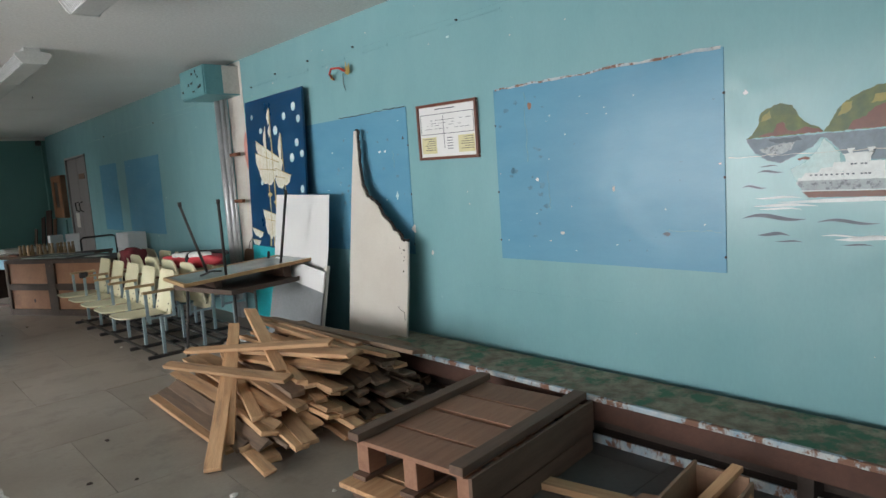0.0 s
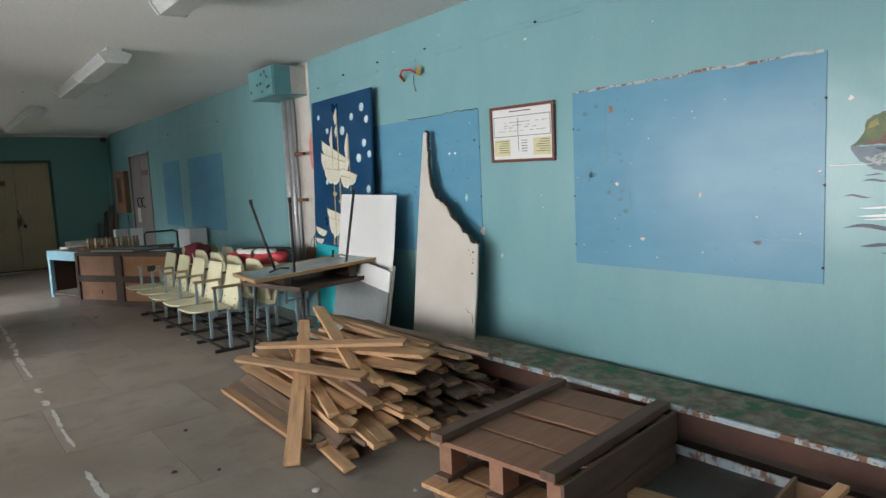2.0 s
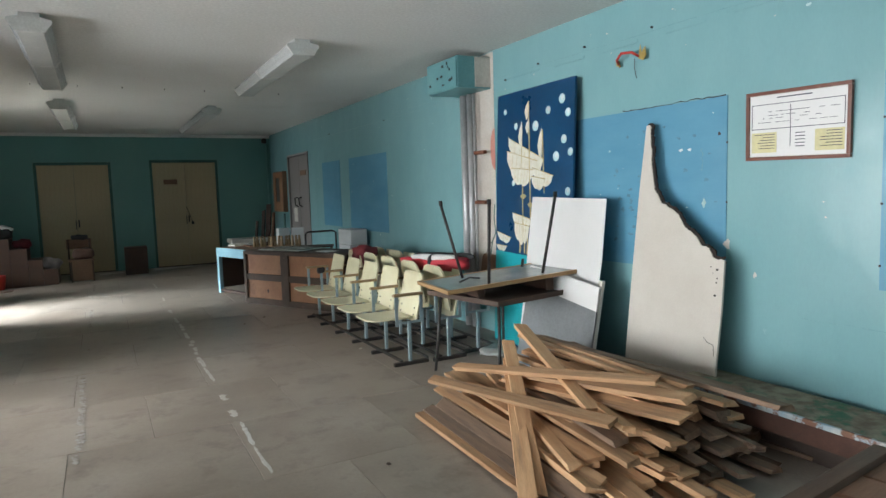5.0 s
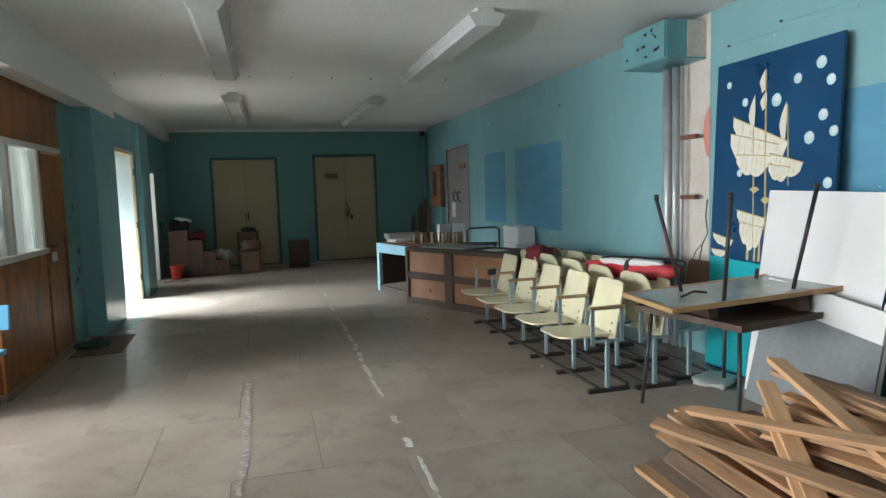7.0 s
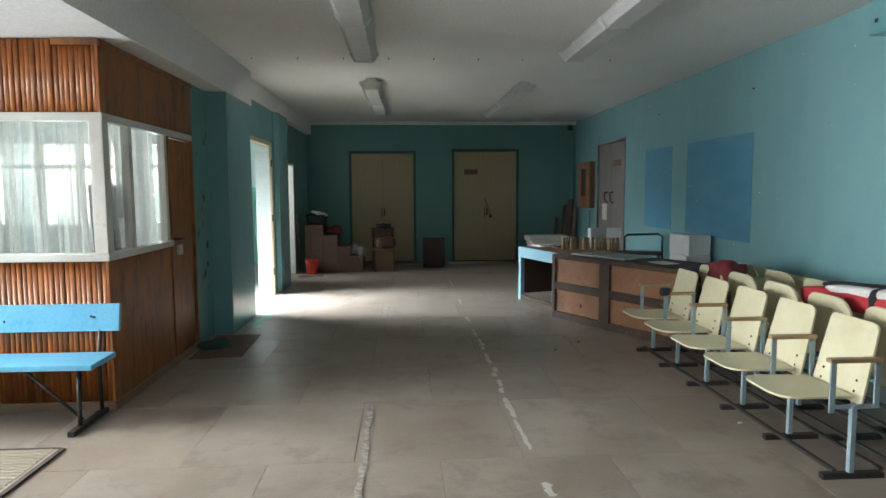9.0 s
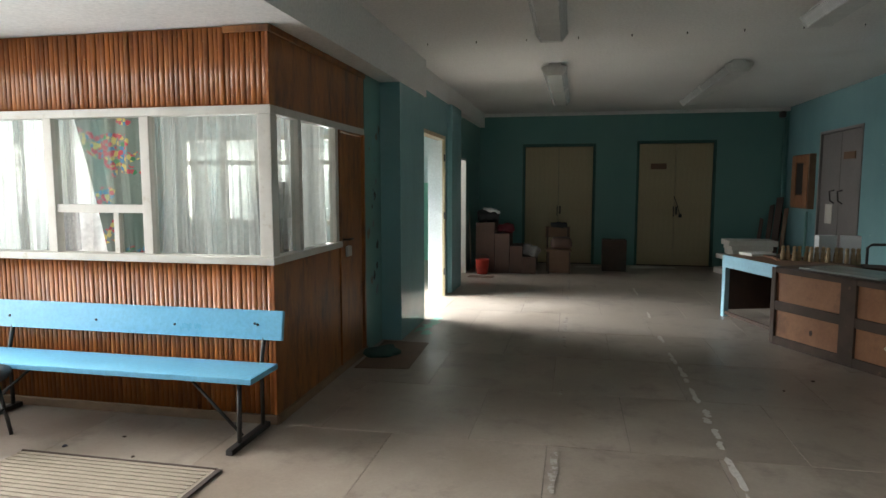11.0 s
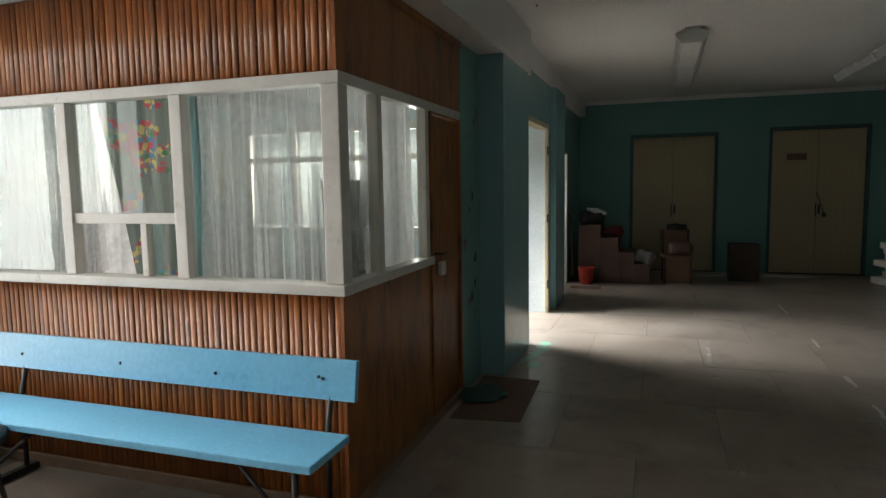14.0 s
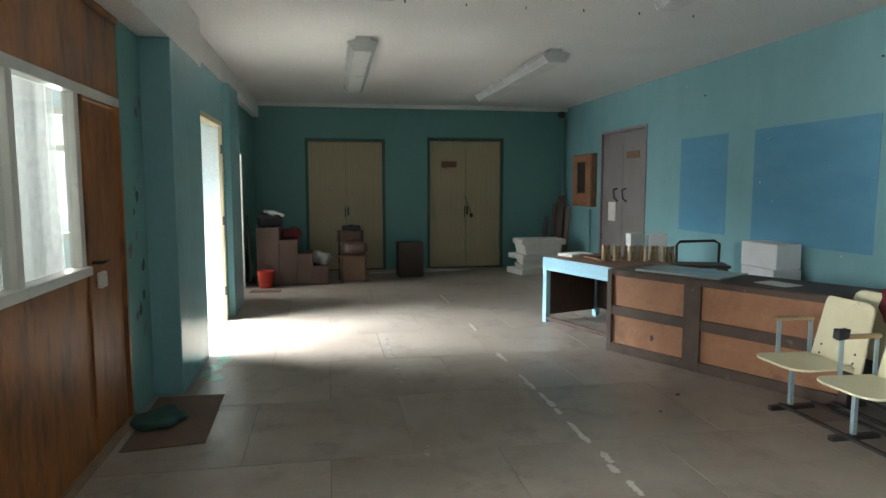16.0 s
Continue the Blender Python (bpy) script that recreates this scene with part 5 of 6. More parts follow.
# ---- planks ----
def plank(p, q, w, t, material, label, roll=0.0, name="plank", group="planks of the wood pile", cat="plank"):
    p, q = Vector(p), Vector(q)
    d = q - p
    ln = d.length
    x = d.normalized()
    y = Vector((0, 0, 1)).cross(x).normalized()
    z = x.cross(y)
    m = Matrix((x, y, z)).transposed().to_4x4()
    m.translation = (p + q) / 2
    r = random.Random(int(ln * 9177 + p.x * 313))
    bm = bmesh.new()
    box(bm, -ln / 2, ln / 2, -w / 2, w / 2, -t / 2, t / 2)
    for v in bm.verts:
        v.co.x += r.uniform(-0.02, 0.02) if abs(v.co.x) > 0 else 0
        v.co.y += r.uniform(-0.004, 0.004)
    bmesh.ops.bevel(bm, geom=bm.edges[:], offset=0.002, segments=1, affect="EDGES")
    return single(name, bm, material, label, cat, m @ pose(0, 0, 0, roll), group)


LAB = "sawn pine plank lying in the wood pile"
OLD = "grey weathered plank lying in the wood pile"
PILE = Vector((0.06, 0.15, 0.006))
top_planks = [
    ((2.12, 4.55, 0.5), (1.47, 3.34, 0.06), 0.085, PINE, 0),
    ((2.03, 4.4, 0.41), (1.30, 3.17, 0.016), 0.095, PINE, 4),
    ((2.34, 4.72, 0.55), (1.93, 3.46, 0.36), 0.09, PINE, -4),
    ((1.68, 4.88, 0.22), (1.845, 3.22, 0.385), 0.085, PINE, 14),
    ((1.80, 4.72, 0.33), (2.19, 3.27, 0.53), 0.085, PINE, 12),
    ((1.98, 4.35, 0.36), (2.24, 3.1, 0.47), 0.1, PINE, 10),
    ((2.0, 4.4, 0.3), (2.15, 3.05, 0.40), 0.11, PINE, 10),
    ((2.52, 4.75, 0.44), (2.50, 2.74, 0.475), 0.1, OLDPINE, -8),
    ((2.42, 4.72, 0.47), (2.36, 3.2, 0.485), 0.05, PINE, 0),
    ((2.36, 4.74, 0.47), (2.30, 3.1, 0.46), 0.05, PINE, 0),
    ((1.53, 4.78, 0.02), (1.47, 3.3, 0.035), 0.07, PINE, 0),
    ((1.60, 4.8, 0.05), (1.52, 3.25, 0.05), 0.08, OLDPINE, 20),
    ((1.66, 4.72, 0.1), (1.6, 3.12, 0.07), 0.085, OLDPINE, 30),
    ((1.75, 4.9, 0.14), (1.7, 3.15, 0.13), 0.09, PINE, 20),
    ((1.9, 5.0, 0.2), (1.8, 3.3, 0.18), 0.1, PINE, 6),
    ((2.05, 5.15, 0.16), (1.95, 3.6, 0.25), 0.1, PINE, 6),
]
for p, q, w, mt, roll in top_planks:
    plank(Vector(p) + PILE, Vector(q) + PILE, w, 0.026, mt, LAB if mt is PINE else OLD, roll)
rnd = random.Random(31)
for layer in range(11):
    z = 0.018 + 0.036 * layer
    spread = 0.72 * (1 - layer / 14) ** 0.7
    xc = 2.27 + 0.01 * layer
    k = max(3, int(2 * spread / 0.135))
    for i in range(k):
        x = xc - spread + 2 * spread * (i + 0.5) / k + rnd.uniform(-0.03, 0.03)
        front = 2.84 + 0.03 * layer + abs(x - 2.15) * 0.12 + rnd.uniform(-0.08, 0.34)
        back = 4.7 - 0.02 * layer + rnd.uniform(-0.3, 0.2)
        dx = rnd.uniform(-0.2, 0.2) + (x - 2.2) * 0.18
        w, t = rnd.uniform(0.065, 0.12), rnd.uniform(0.022, 0.034)
        mt = OLDPINE if x > 2.5 + rnd.uniform(-0.25, 0.15) or rnd.random() < 0.12 else PINE
        p = Vector((x - dx * 0.5 + 0.12, back, z + rnd.uniform(0, 0.02))) + PILE
        q = Vector((x + dx * 0.7 - 0.07, front, max(0.012, z + rnd.uniform(-0.03, 0.015)))) + PILE
        plank(p, q, w, t, mt, LAB if mt is PINE else OLD, rnd.uniform(-16, 16) if layer else rnd.uniform(-4, 4))

CRATE = surf("brown_crate_wood", (0.3, 0.165, 0.1), (0.4, 0.235, 0.15), 0.75, 4, 40, 0.2)
# ---- pallet, crate, offcuts ----
pal = thing("wooden_pallet", "worn reddish wooden pallet with dark runners", "pallet", m=pose(2.325, 2.215, 0, 0, 0, 6.5) @ Matrix.Diagonal((1, 0.92, 1.14, 1)))
for i, (x0, x1) in enumerate(((-0.5, -0.27), (-0.25, 0.0), (0.04, 0.27), (0.29, 0.53))):
    part("deck_board", boxes((x0, x1, -0.36, 0.36, 0.225, 0.247), bevel=0.003), PALLET, pal)
for y in (-0.39, 0.33):
    bm = boxes((-0.53, 0.57, y, y + 0.085, 0.249, 0.285), bevel=0.004)
    part("runner", bm, PALLET_DK, pal)
for y in (-0.4, -0.045, 0.31):
    for x in (-0.49, -0.03, 0.43):
        part("block", boxes((x, x + 0.12, y, y + 0.09, 0.098, 0.224), bevel=0.004), PALLET, pal)
for y in (-0.42, -0.06, 0.3):
    part("stringer", boxes((-0.53, 0.57, y, y + 0.1, 0.075, 0.097), bevel=0.003), PALLET_DK, pal)
for x0, x1, sk in ((-0.6, -0.45, 0.02), (-0.42, -0.27, -0.03), (0.05, 0.2, 0), (0.42, 0.56, 0)):
    part("bottom_board", boxes((x0, x1, -0.42 + sk, 0.41 + sk, 0.052, 0.074), bevel=0.003), PINE if x0 < -0.2 else PALLET, pal)
for y in (-0.4, 0.3):
    part("foot_runner", boxes((-0.55, 0.55, y, y + 0.09, 0.0, 0.051), bevel=0.003), PALLET_DK, pal)

part("side_board", boxes((-0.52, 0.57, -0.432, -0.41, 0.1, 0.248), bevel=0.003), PALLET_DK, pal)
part("side_board", boxes((-0.5, 0.55, -0.43, -0.412, 0.004, 0.094), bevel=0.003), PALLET_DK, pal)
cr = thing("wooden_crate", "small open pine crate holding offcuts", "crate", m=pose(2.52, 1.06, 0, 0, 0, 6))
part("side", boxes((-0.22, 0.18, 0.1, 0.115, 0.0, 0.24), bevel=0.003), CRATE, cr)
part("side", boxes((-0.22, 0.18, -0.135, -0.12, 0.0, 0.2), bevel=0.003), CRATE, cr)
part("end", boxes((0.165, 0.18, -0.12, 0.1, 0.0, 0.22), bevel=0.003), CRATE, cr)
part("end", boxes((-0.22, -0.205, -0.12, 0.1, 0.0, 0.2), bevel=0.003), CRATE, cr)
part("bottom", boxes((-0.205, 0.165, -0.12, 0.1, 0.0, 0.02)), CRATE, cr)
plank((2.38, 1.11, 0.09), (2.7, 1.01, 0.25), 0.045, 0.035, PINE, "pine offcut inside the crate", 10, "offcut", "offcuts", "offcut")
plank((2.42, 1.04, 0.05), (2.66, 0.94, 0.16), 0.05, 0.03, PINE, "pine offcut inside the crate", 30, "offcut", "offcuts", "offcut")
plank((2.42, 1.85, 0.02), (2.51, 1.42, 0.022), 0.085, 0.035, PINE, "short pine offcut on the floor", 0, "offcut", "offcuts", "offcut")
plank((2.6, 1.42, 0.015), (2.66, 1.24, 0.015), 0.06, 0.025, PALLET, "short dark offcut on the floor", 0, "offcut", "offcuts", "offcut")
for x, y, r, mt in ((1.33, 2.98, 0.022, PAPER), (1.42, 2.75, 0.012, PAPER), (1.7, 2.62, 0.016, PAPER), (0.85, 3.75, 0.018, DKBOARD), (1.05, 3.6, 0.014, DKBOARD), (1.1, 4.35, 0.02, DKBOARD), (-3.4, 7.0, 0.02, INK), (-3.15, 7.2, 0.018, DKBOARD), (-2.9, 6.95, 0.014, DKBOARD), (2.16, 5.42, 0.03, PAPER), (1.95, 7.0, 0.018, PAPER), (1.2, 9.0, 0.014, DKBOARD), (1.5, 9.3, 0.018, DKBOARD)):
    rr = random.Random(int(x * 100))
    bm = bmesh.new()
    bmesh.ops.create_icosphere(bm, subdivisions=1, radius=r)
    for v in bm.verts:
        v.co *= rr.uniform(0.6, 1.2)
        v.co.z *= 0.4
    single("debris_scrap", bm, mt, "small scrap of litter on the floor", "litter", pose(x, y, r * 0.38), "litter")


# ---- linked seat rows ----
def rounded(w0, w1, h, r, n=4):
    """A plate outline: w0 wide at the bottom, w1 at the top, h high, rounded at the top."""
    o = [(-w0 / 2, 0), (w0 / 2, 0)]
    for k in range(n + 1):
        a = math.pi / 2 * k / n
        o.append((w1 / 2 - r + r * math.cos(a), h - r + r * math.sin(a)))
    for k in range(n + 1):
        a = math.pi / 2 * (1 + k / n)
        o.append((-w1 / 2 + r + r * math.cos(a), h - r + r * math.sin(a)))
    return o


def bent(bm, axis, amount, span):
    for v in bm.verts:
        v.co.z += amount * (v.co[axis] / span) ** 2
    return bm


def seat_row(x, y0, n, folded, label, drop=()):
    row = thing("linked_seat_row", label, "theatre seats", m=pose(x, y0, 0), group="rows of linked seats")
    pitch = 0.54
    src = {}

    def put(name, make, material, m, lab=""):
        if name in src:
            share(src[name], row, m)
        else:
            src[name] = part(name, make(), material, row, lab, m)
    for i in range(n + 1):
        m = pose(0, i * pitch, 0)
        put("foot", lambda: boxes((-0.1, 0.24, -0.02, 0.02, 0, 0.032), bevel=0.003), BLACKIRON, m)
        put("leg", lambda: boxes((0.045, 0.075, -0.014, 0.014, 0.03, 0.4), bevel=0.004), GREYTUBE, m)
        put("arm_support", lambda: boxes((-0.075, -0.045, -0.006, 0.006, 0.36, 0.628), (0.17, 0.2, -0.006, 0.006, 0.38, 0.628), (-0.045, 0.17, -0.006, 0.006, 0.38, 0.402), bevel=0.002), GREYTUBE, m)
        put("armrest", lambda: boxes((-0.09, 0.2, -0.024, 0.024, 0.63, 0.655), bevel=0.008), ARMWOOD, m)
    put("tie_bar", lambda: boxes((0.0, 0.03, 0, n * pitch, 0.033, 0.05), bevel=0.002), BLACKIRON, pose(-0.04, 0, 0))
    put("tie_bar", None, BLACKIRON, pose(0.22, 0, 0))
    for i in range(n):
        if i in drop:
            continue
        yc = (i + 0.5) * pitch + 0.05
        # backrest plate: its own x runs along the row, its y up
        mb = pose(0.165, yc - 0.012, 0.362) @ Matrix(((0, 0, -1, 0), (1, 0, 0, 0), (0, 1, 0, 0), (0, 0, 0, 1))) @ pose(0, 0, 0, -13, 0, 0)
        put("backrest", lambda: bent(slab(rounded(0.43, 0.395, 0.455, 0.045), 0.012), 0, -0.022, 0.22), CREAMPLY, mb, "yellowed cream plywood back with bolts")
        for dx in (-0.14, 0.14):
            for dy in (0.06, 0.12):
                put("bolt", lambda: lathe([(0.008, 0), (0.007, 0.004), (0.002, 0.005)], 8), BLACKIRON, mb @ pose(dx, dy, -0.006))
        ms = pose(0.15, yc, 0.395) @ (pose(0, 0, 0, 0, 0, 0) if not folded else pose(0.0, 0, 0.03, 0, 78, 0)) @ Matrix(((0, -1, 0, 0), (1, 0, 0, 0), (0, 0, 1, 0), (0, 0, 0, 1)))
        put("seat", lambda: bent(slab(rounded(0.41, 0.43, 0.43, 0.11), 0.013), 1, 0.008, 0.4), CREAMPLY, ms)
    return row


seat_row(2.06, 6.2, 5, False, "row of cream plywood theatre seats with lowered seats")
seat_row(2.44, 6.16, 5, True, "row of cream plywood theatre seats folded up")
seat_row(2.82, 6.26, 5, True, "rear row of cream plywood theatre seats folded up", (0,))
single("brown_backboard", slab(rounded(0.42, 0.46, 0.5, 0.05), 0.014), MIDBROWN, "brown plywood seat back behind the rows", "board", leaning(3.24, 3.4, 0.86, 6.72, 0.0) @ pose(0, 0.38, 0))


def cushion(name, dims, material, label, cat, m, seed, puff=0.03, group=""):
    """A soft, creased block."""
    bm = bmesh.new()
    box(bm, *dims)
    bmesh.ops.subdivide_edges(bm, edges=bm.edges[:], cuts=6, use_grid_fill=True)
    c = Vector(((dims[0] + dims[1]) / 2, (dims[2] + dims[3]) / 2, (dims[4] + dims[5]) / 2))
    for v in bm.verts:
        nz = noise.noise(v.co * 9 + Vector((seed, 0, 0)))
        h = Vector(((dims[1] - dims[0]) / 2, (dims[3] - dims[2]) / 2, (dims[5] - dims[4]) / 2))
        q = v.co - c
        e = max(abs(q.x) / h.x + abs(q.y) / h.y, abs(q.x) / h.x + abs(q.z) / h.z, abs(q.y) / h.y + abs(q.z) / h.z)
        v.co -= q * max(0.0, e - 1.3) * 0.28
        v.co += q.normalized() * nz * puff
    for f in bm.faces:
        f.smooth = True
    return bm if not name else single(name, bm, material, label, cat, m, group)


bag = thing("red_bag", "long red and white sports bag lying across the seats", "bag", m=pose(2.76, 6.92, 0.735, 0, 3, 96))
part("body", cushion("", (-0.6, 0.6, -0.13, 0.13, 0.0, 0.15), REDCLOTH, "", "", None, 3, 0.025), REDCLOTH, bag)
part("white_panel", cushion("", (-0.5, 0.32, 0.0, 0.12, 0.11, 0.175), WHITECLOTH, "", "", None, 5, 0.015), WHITECLOTH, bag, "white panel")
part("strap", cushion("", (-0.16, -0.1, -0.15, 0.15, 0.0, 0.185), BLACKCLOTH, "", "", None, 6, 0.008), BLACKCLOTH, bag, "black strap")
part("edge", cushion("", (-0.58, 0.55, -0.14, -0.07, 0.1, 0.18), BLACKCLOTH, "", "", None, 7, 0.02), BLACKCLOTH, bag, "black edging")
cushion("dark_red_jacket", (-0.13, 0.13, -0.14, 0.14, 0, 0.24), DKRED, "crumpled dark red jacket on the seats", "jacket", pose(2.62, 8.52, 0.66, 0, 0, 20), 12, 0.05)
cushion("grey_rag", (-0.05, 0.05, -0.03, 0.03, 0, 0.07), BLACKCLOTH, "dark rag hanging on an armrest", "rag", pose(2.0, 8.36, 0.63), 4, 0.02)

SACK = surf("grey_plastic_film", (0.36, 0.38, 0.36), (0.46, 0.48, 0.46), 0.35, 6, 60, 0.1)
# ---- stacked tables ----
tl = thing("square_table", "dark brown table with thin steel legs", "table", m=pose(2.70, 5.58, 0, 0, 0, 11))
part("tabletop", boxes((-0.44, 0.44, -0.43, 0.42, 0.675, 0.7), bevel=0.005), DKBROWN, tl)
part("rim", boxes((-0.455, -0.44, -0.445, 0.435, 0.67, 0.712), (0.44, 0.455, -0.445, 0.435, 0.67, 0.712), (-0.44, 0.44, -0.445, -0.43, 0.67, 0.712), (-0.44, 0.44, 0.42, 0.435, 0.67, 0.712), bevel=0.004), CABFRAME, tl)
for x, y in ((-0.4, -0.39), (0.4, -0.39), (-0.4, 0.38), (0.4, 0.38)):
    part("leg", tubes([(x * 0.92, y * 0.92, 0.674), (x * 1.04, y * 1.04, 0.0)], r=0.013), BLACKIRON, tl)
plank((2.34, 5.3, 0.748), (2.4, 5.95, 0.748), 0.07, 0.07, DKBROWN, "dark batten between the stacked tables", 0, "spacer_batten", "battens between the tables", "batten")
plank((3.0, 5.28, 0.765), (3.02, 5.9, 0.765), 0.07, 0.105, DKBROWN, "dark batten between the stacked tables", 0, "spacer_batten", "battens between the tables", "batten")
tu = thing("upturned_table", "upside-down table with grey top and steel legs in the air", "table", m=pose(2.71, 5.56, 0.81, 0, -3.6, -5))
part("tabletop", boxes((-0.62, 0.6, -0.3, 0.3, 0.0, 0.022)), SEATGLASS, tu)
part("edging", boxes((-0.65, -0.62, -0.33, 0.33, -0.004, 0.028), (0.6, 0.63, -0.33, 0.33, -0.004, 0.028), (-0.62, 0.6, -0.33, -0.3, -0.004, 0.028), (-0.62, 0.6, 0.3, 0.33, -0.004, 0.028), bevel=0.004), OCHREEDGE, tu)
for x, y, tx, ty in ((-0.3, 0.15, -0.43, 0.18), (-0.27, -0.28, -0.27, -0.39), (0.28, -0.2, 0.39, -0.3)):
    part("leg", tubes([(x, y, 0.02), (tx, ty, 0.66)], r=0.013), BLACKIRON, tu)
    part("foot_cap", tubes([(tx, ty, 0.655), (tx + 0.001, ty, 0.695)], r=0.017), BLACKIRON, tu)
part("leg_stub", tubes([(0.34, 0.24, 0.02), (0.36, 0.25, 0.09)], r=0.013), BLACKIRON, tu, "stub of a broken leg")
part("latch", tubes([(-0.42, -0.05, 0.03), (-0.3, 0.0, 0.045), (-0.22, -0.02, 0.03)], r=0.008), BLACKIRON, tu)
cushion("plastic_bag", (-0.2, 0.2, -0.14, 0.14, 0, 0.05), SACK, "crumpled pale plastic sack on the floor", "sack", pose(3.0, 6.1, 0.0, 0, 0, 30), 21, 0.05)

# ---- bench and stool by the booth ----
bench = thing("blue_bench", "bright blue plank bench on black iron legs", "bench")
part("backrest", moved(boxes((-1.13, 1.13, -0.016, 0.016, -0.095, 0.095), bevel=0.005), pose(-3.36, 7.56, 0.675, -10)), SKYBLUE, bench)
part("seat", boxes((-4.56, -2.24, 7.14, 7.49, 0.412, 0.448), bevel=0.006), SKYBLUE, bench)
for x, s in ((-2.36, -1), (-4.28, 1)):
    part("foot_bar", boxes((x - 0.022, x + 0.022, 7.08, 7.56, 0, 0.035), bevel=0.004), BLACKIRON, bench)
    part("front_leg", tubes([(x, 7.2, 0.03), (x, 7.22, 0.412)], r=0.015), BLACKIRON, bench)
    part("back_leg", tubes([(x, 7.5, 0.03), (x, 7.5, 0.43), (x, 7.585, 0.755)], r=0.014), BLACKIRON, bench)
    part("brace", tubes([(x, 7.24, 0.06), (x + s * 0.42, 7.3, 0.412)], r=0.01), BLACKIRON, bench)
for x in (-2.4, -2.42, -3.0, -4.3, -3.6):
    part("bolt", lathe([(0.009, 0), (0.007, 0.005), (0.002, 0.007)], 8), BLACKIRON, bench, m=pose(x, 7.541, 0.695 + 0.04 * math.sin(x * 9), 80, 0, 0))
stool = thing("black_chair", "black upholstered chair on thin metal legs", "chair", m=pose(-4.05, 6.95, 0, 0, 0, 15))
part("seat", lathe([(0.02, 0.37), (0.2, 0.37), (0.235, 0.385), (0.245, 0.41), (0.235, 0.435), (0.19, 0.447), (0.02, 0.452)], 28), LEATHER, stool)
for a in (0.5, 2.07, 3.64, 5.21):
    part("leg", tubes([(0.16 * math.cos(a), 0.16 * math.sin(a), 0.37), (0.22 * math.cos(a), 0.22 * math.sin(a), 0.0)], r=0.012), BLACKIRON, stool)
part("ring", tubes([(0.19 * math.cos(k * 0.524), 0.19 * math.sin(k * 0.524), 0.17) for k in range(13)], r=0.008), BLACKIRON, stool)
mat = thing("door_mat", "ribbed brown entrance mat with dark edge", "mat")
part("pad", boxes((-3.6, -2.32, 5.5, 6.885, 0.001, 0.008)), MAT, mat)
part("edge", boxes((-2.325, -2.295, 5.5, 6.89, 0.001, 0.012), (-3.6, -2.325, 6.885, 6.9, 0.001, 0.012)), DKBOARD, mat)
rib = part("rib", boxes((-0.62, 0.62, -0.011, 0.011, 0, 0.007), bevel=0.003), MAT, mat, m=pose(-2.97, 5.52, 0.007))
for k in range(1, 34):
    share(rib, mat, pose(-2.97, 5.52 + k * 0.0405, 0.007))
fs = thing("fibre_sheet", "brown hardboard sheet lying beside the column", "board", m=pose(-2.02, 9.44, 0.002, 0, 0, 3))
part("sheet", slab([(-0.25, -0.5), (0.22, -0.46), (0.24, 0.45), (-0.22, 0.48)], 0.006), RUGBOARD, fs)
cushion("green_rag", (-0.2, 0.14, -0.17, 0.15, 0, 0.05), GREENRAG, "dark green rag dropped on the hardboard sheet", "rag", pose(-2.13, 9.42, 0.006, 0, 0, 30), 15, 0.05)

# ---- overturned counter, desk and what stands there ----
cw = thing("overturned_counter", "overturned brown counter with orange panelled underside", "counter", m=pose(2.04, 9.73, 0, 0, 0, -62))
# own x runs from the far end to the near end, own -y faces the hall
L2, H2 = 1.02, 0.77
part("back_sheet", boxes((-L2 + 0.03, L2 - 0.03, -0.0, 0.02, 0.03, H2 - 0.03)), CABWOOD, cw)
for a, b in ((-L2, -L2 + 0.05), (-0.24, -0.09), (L2 - 0.06, L2)):
    part("stile", boxes((a, b, -0.03, 0.0, 0.0, H2), bevel=0.004), CABFRAME, cw)
for z0, z1 in ((0.0, 0.085), (0.35, 0.44), (H2 - 0.05, H2)):
    for a, b in ((-L2 + 0.05, -0.24), (-0.09, L2 - 0.06)):
        part("rail", boxes((a, b, -0.028, 0.0, z0, z1), bevel=0.004), CABFRAME, cw)
part("end_panel", boxes((-L2, -L2 + 0.025, 0.02, 0.62, 0.0, H2), bevel=0.003), CABFRAME, cw)
part("end_panel", boxes((L2 - 0.025, L2, 0.02, 0.62, 0.0, H2 - 0.02), bevel=0.003), CABFRAME, cw)
part("top_panel", boxes((-L2, L2, 0.02, 0.62, H2 - 0.02, H2 + 0.004), bevel=0.003), DKBROWN, cw)
part("knot", slab([(0.02 * math.cos(k), 0.03 * math.sin(k)) for k in range(6)], 0.001), DKBROWN, cw, m=pose(-0.55, -0.001, 0.2, 90))
single("laminate_sheet", boxes((-0.42, 0.38, -0.24, 0.24, 0, 0.018), bevel=0.003), SEATGLASS, "pale grey laminate sheet on the counter", "board", pose(2.14, 10.2, H2 + 0.006, 0, 0, -60))
single("paper_sheet", boxes((-0.1, 0.1, -0.14, 0.14, 0, 0.004)), PAPER, "white paper sheet on the counter", "paper", pose(2.45, 9.5, H2 + 0.006, 0, 0, 15))

desk = thing("blue_desk", "light blue painted desk with worn brown top", "desk", m=pose(1.93, 11.5, 0, 0, 0, -72))
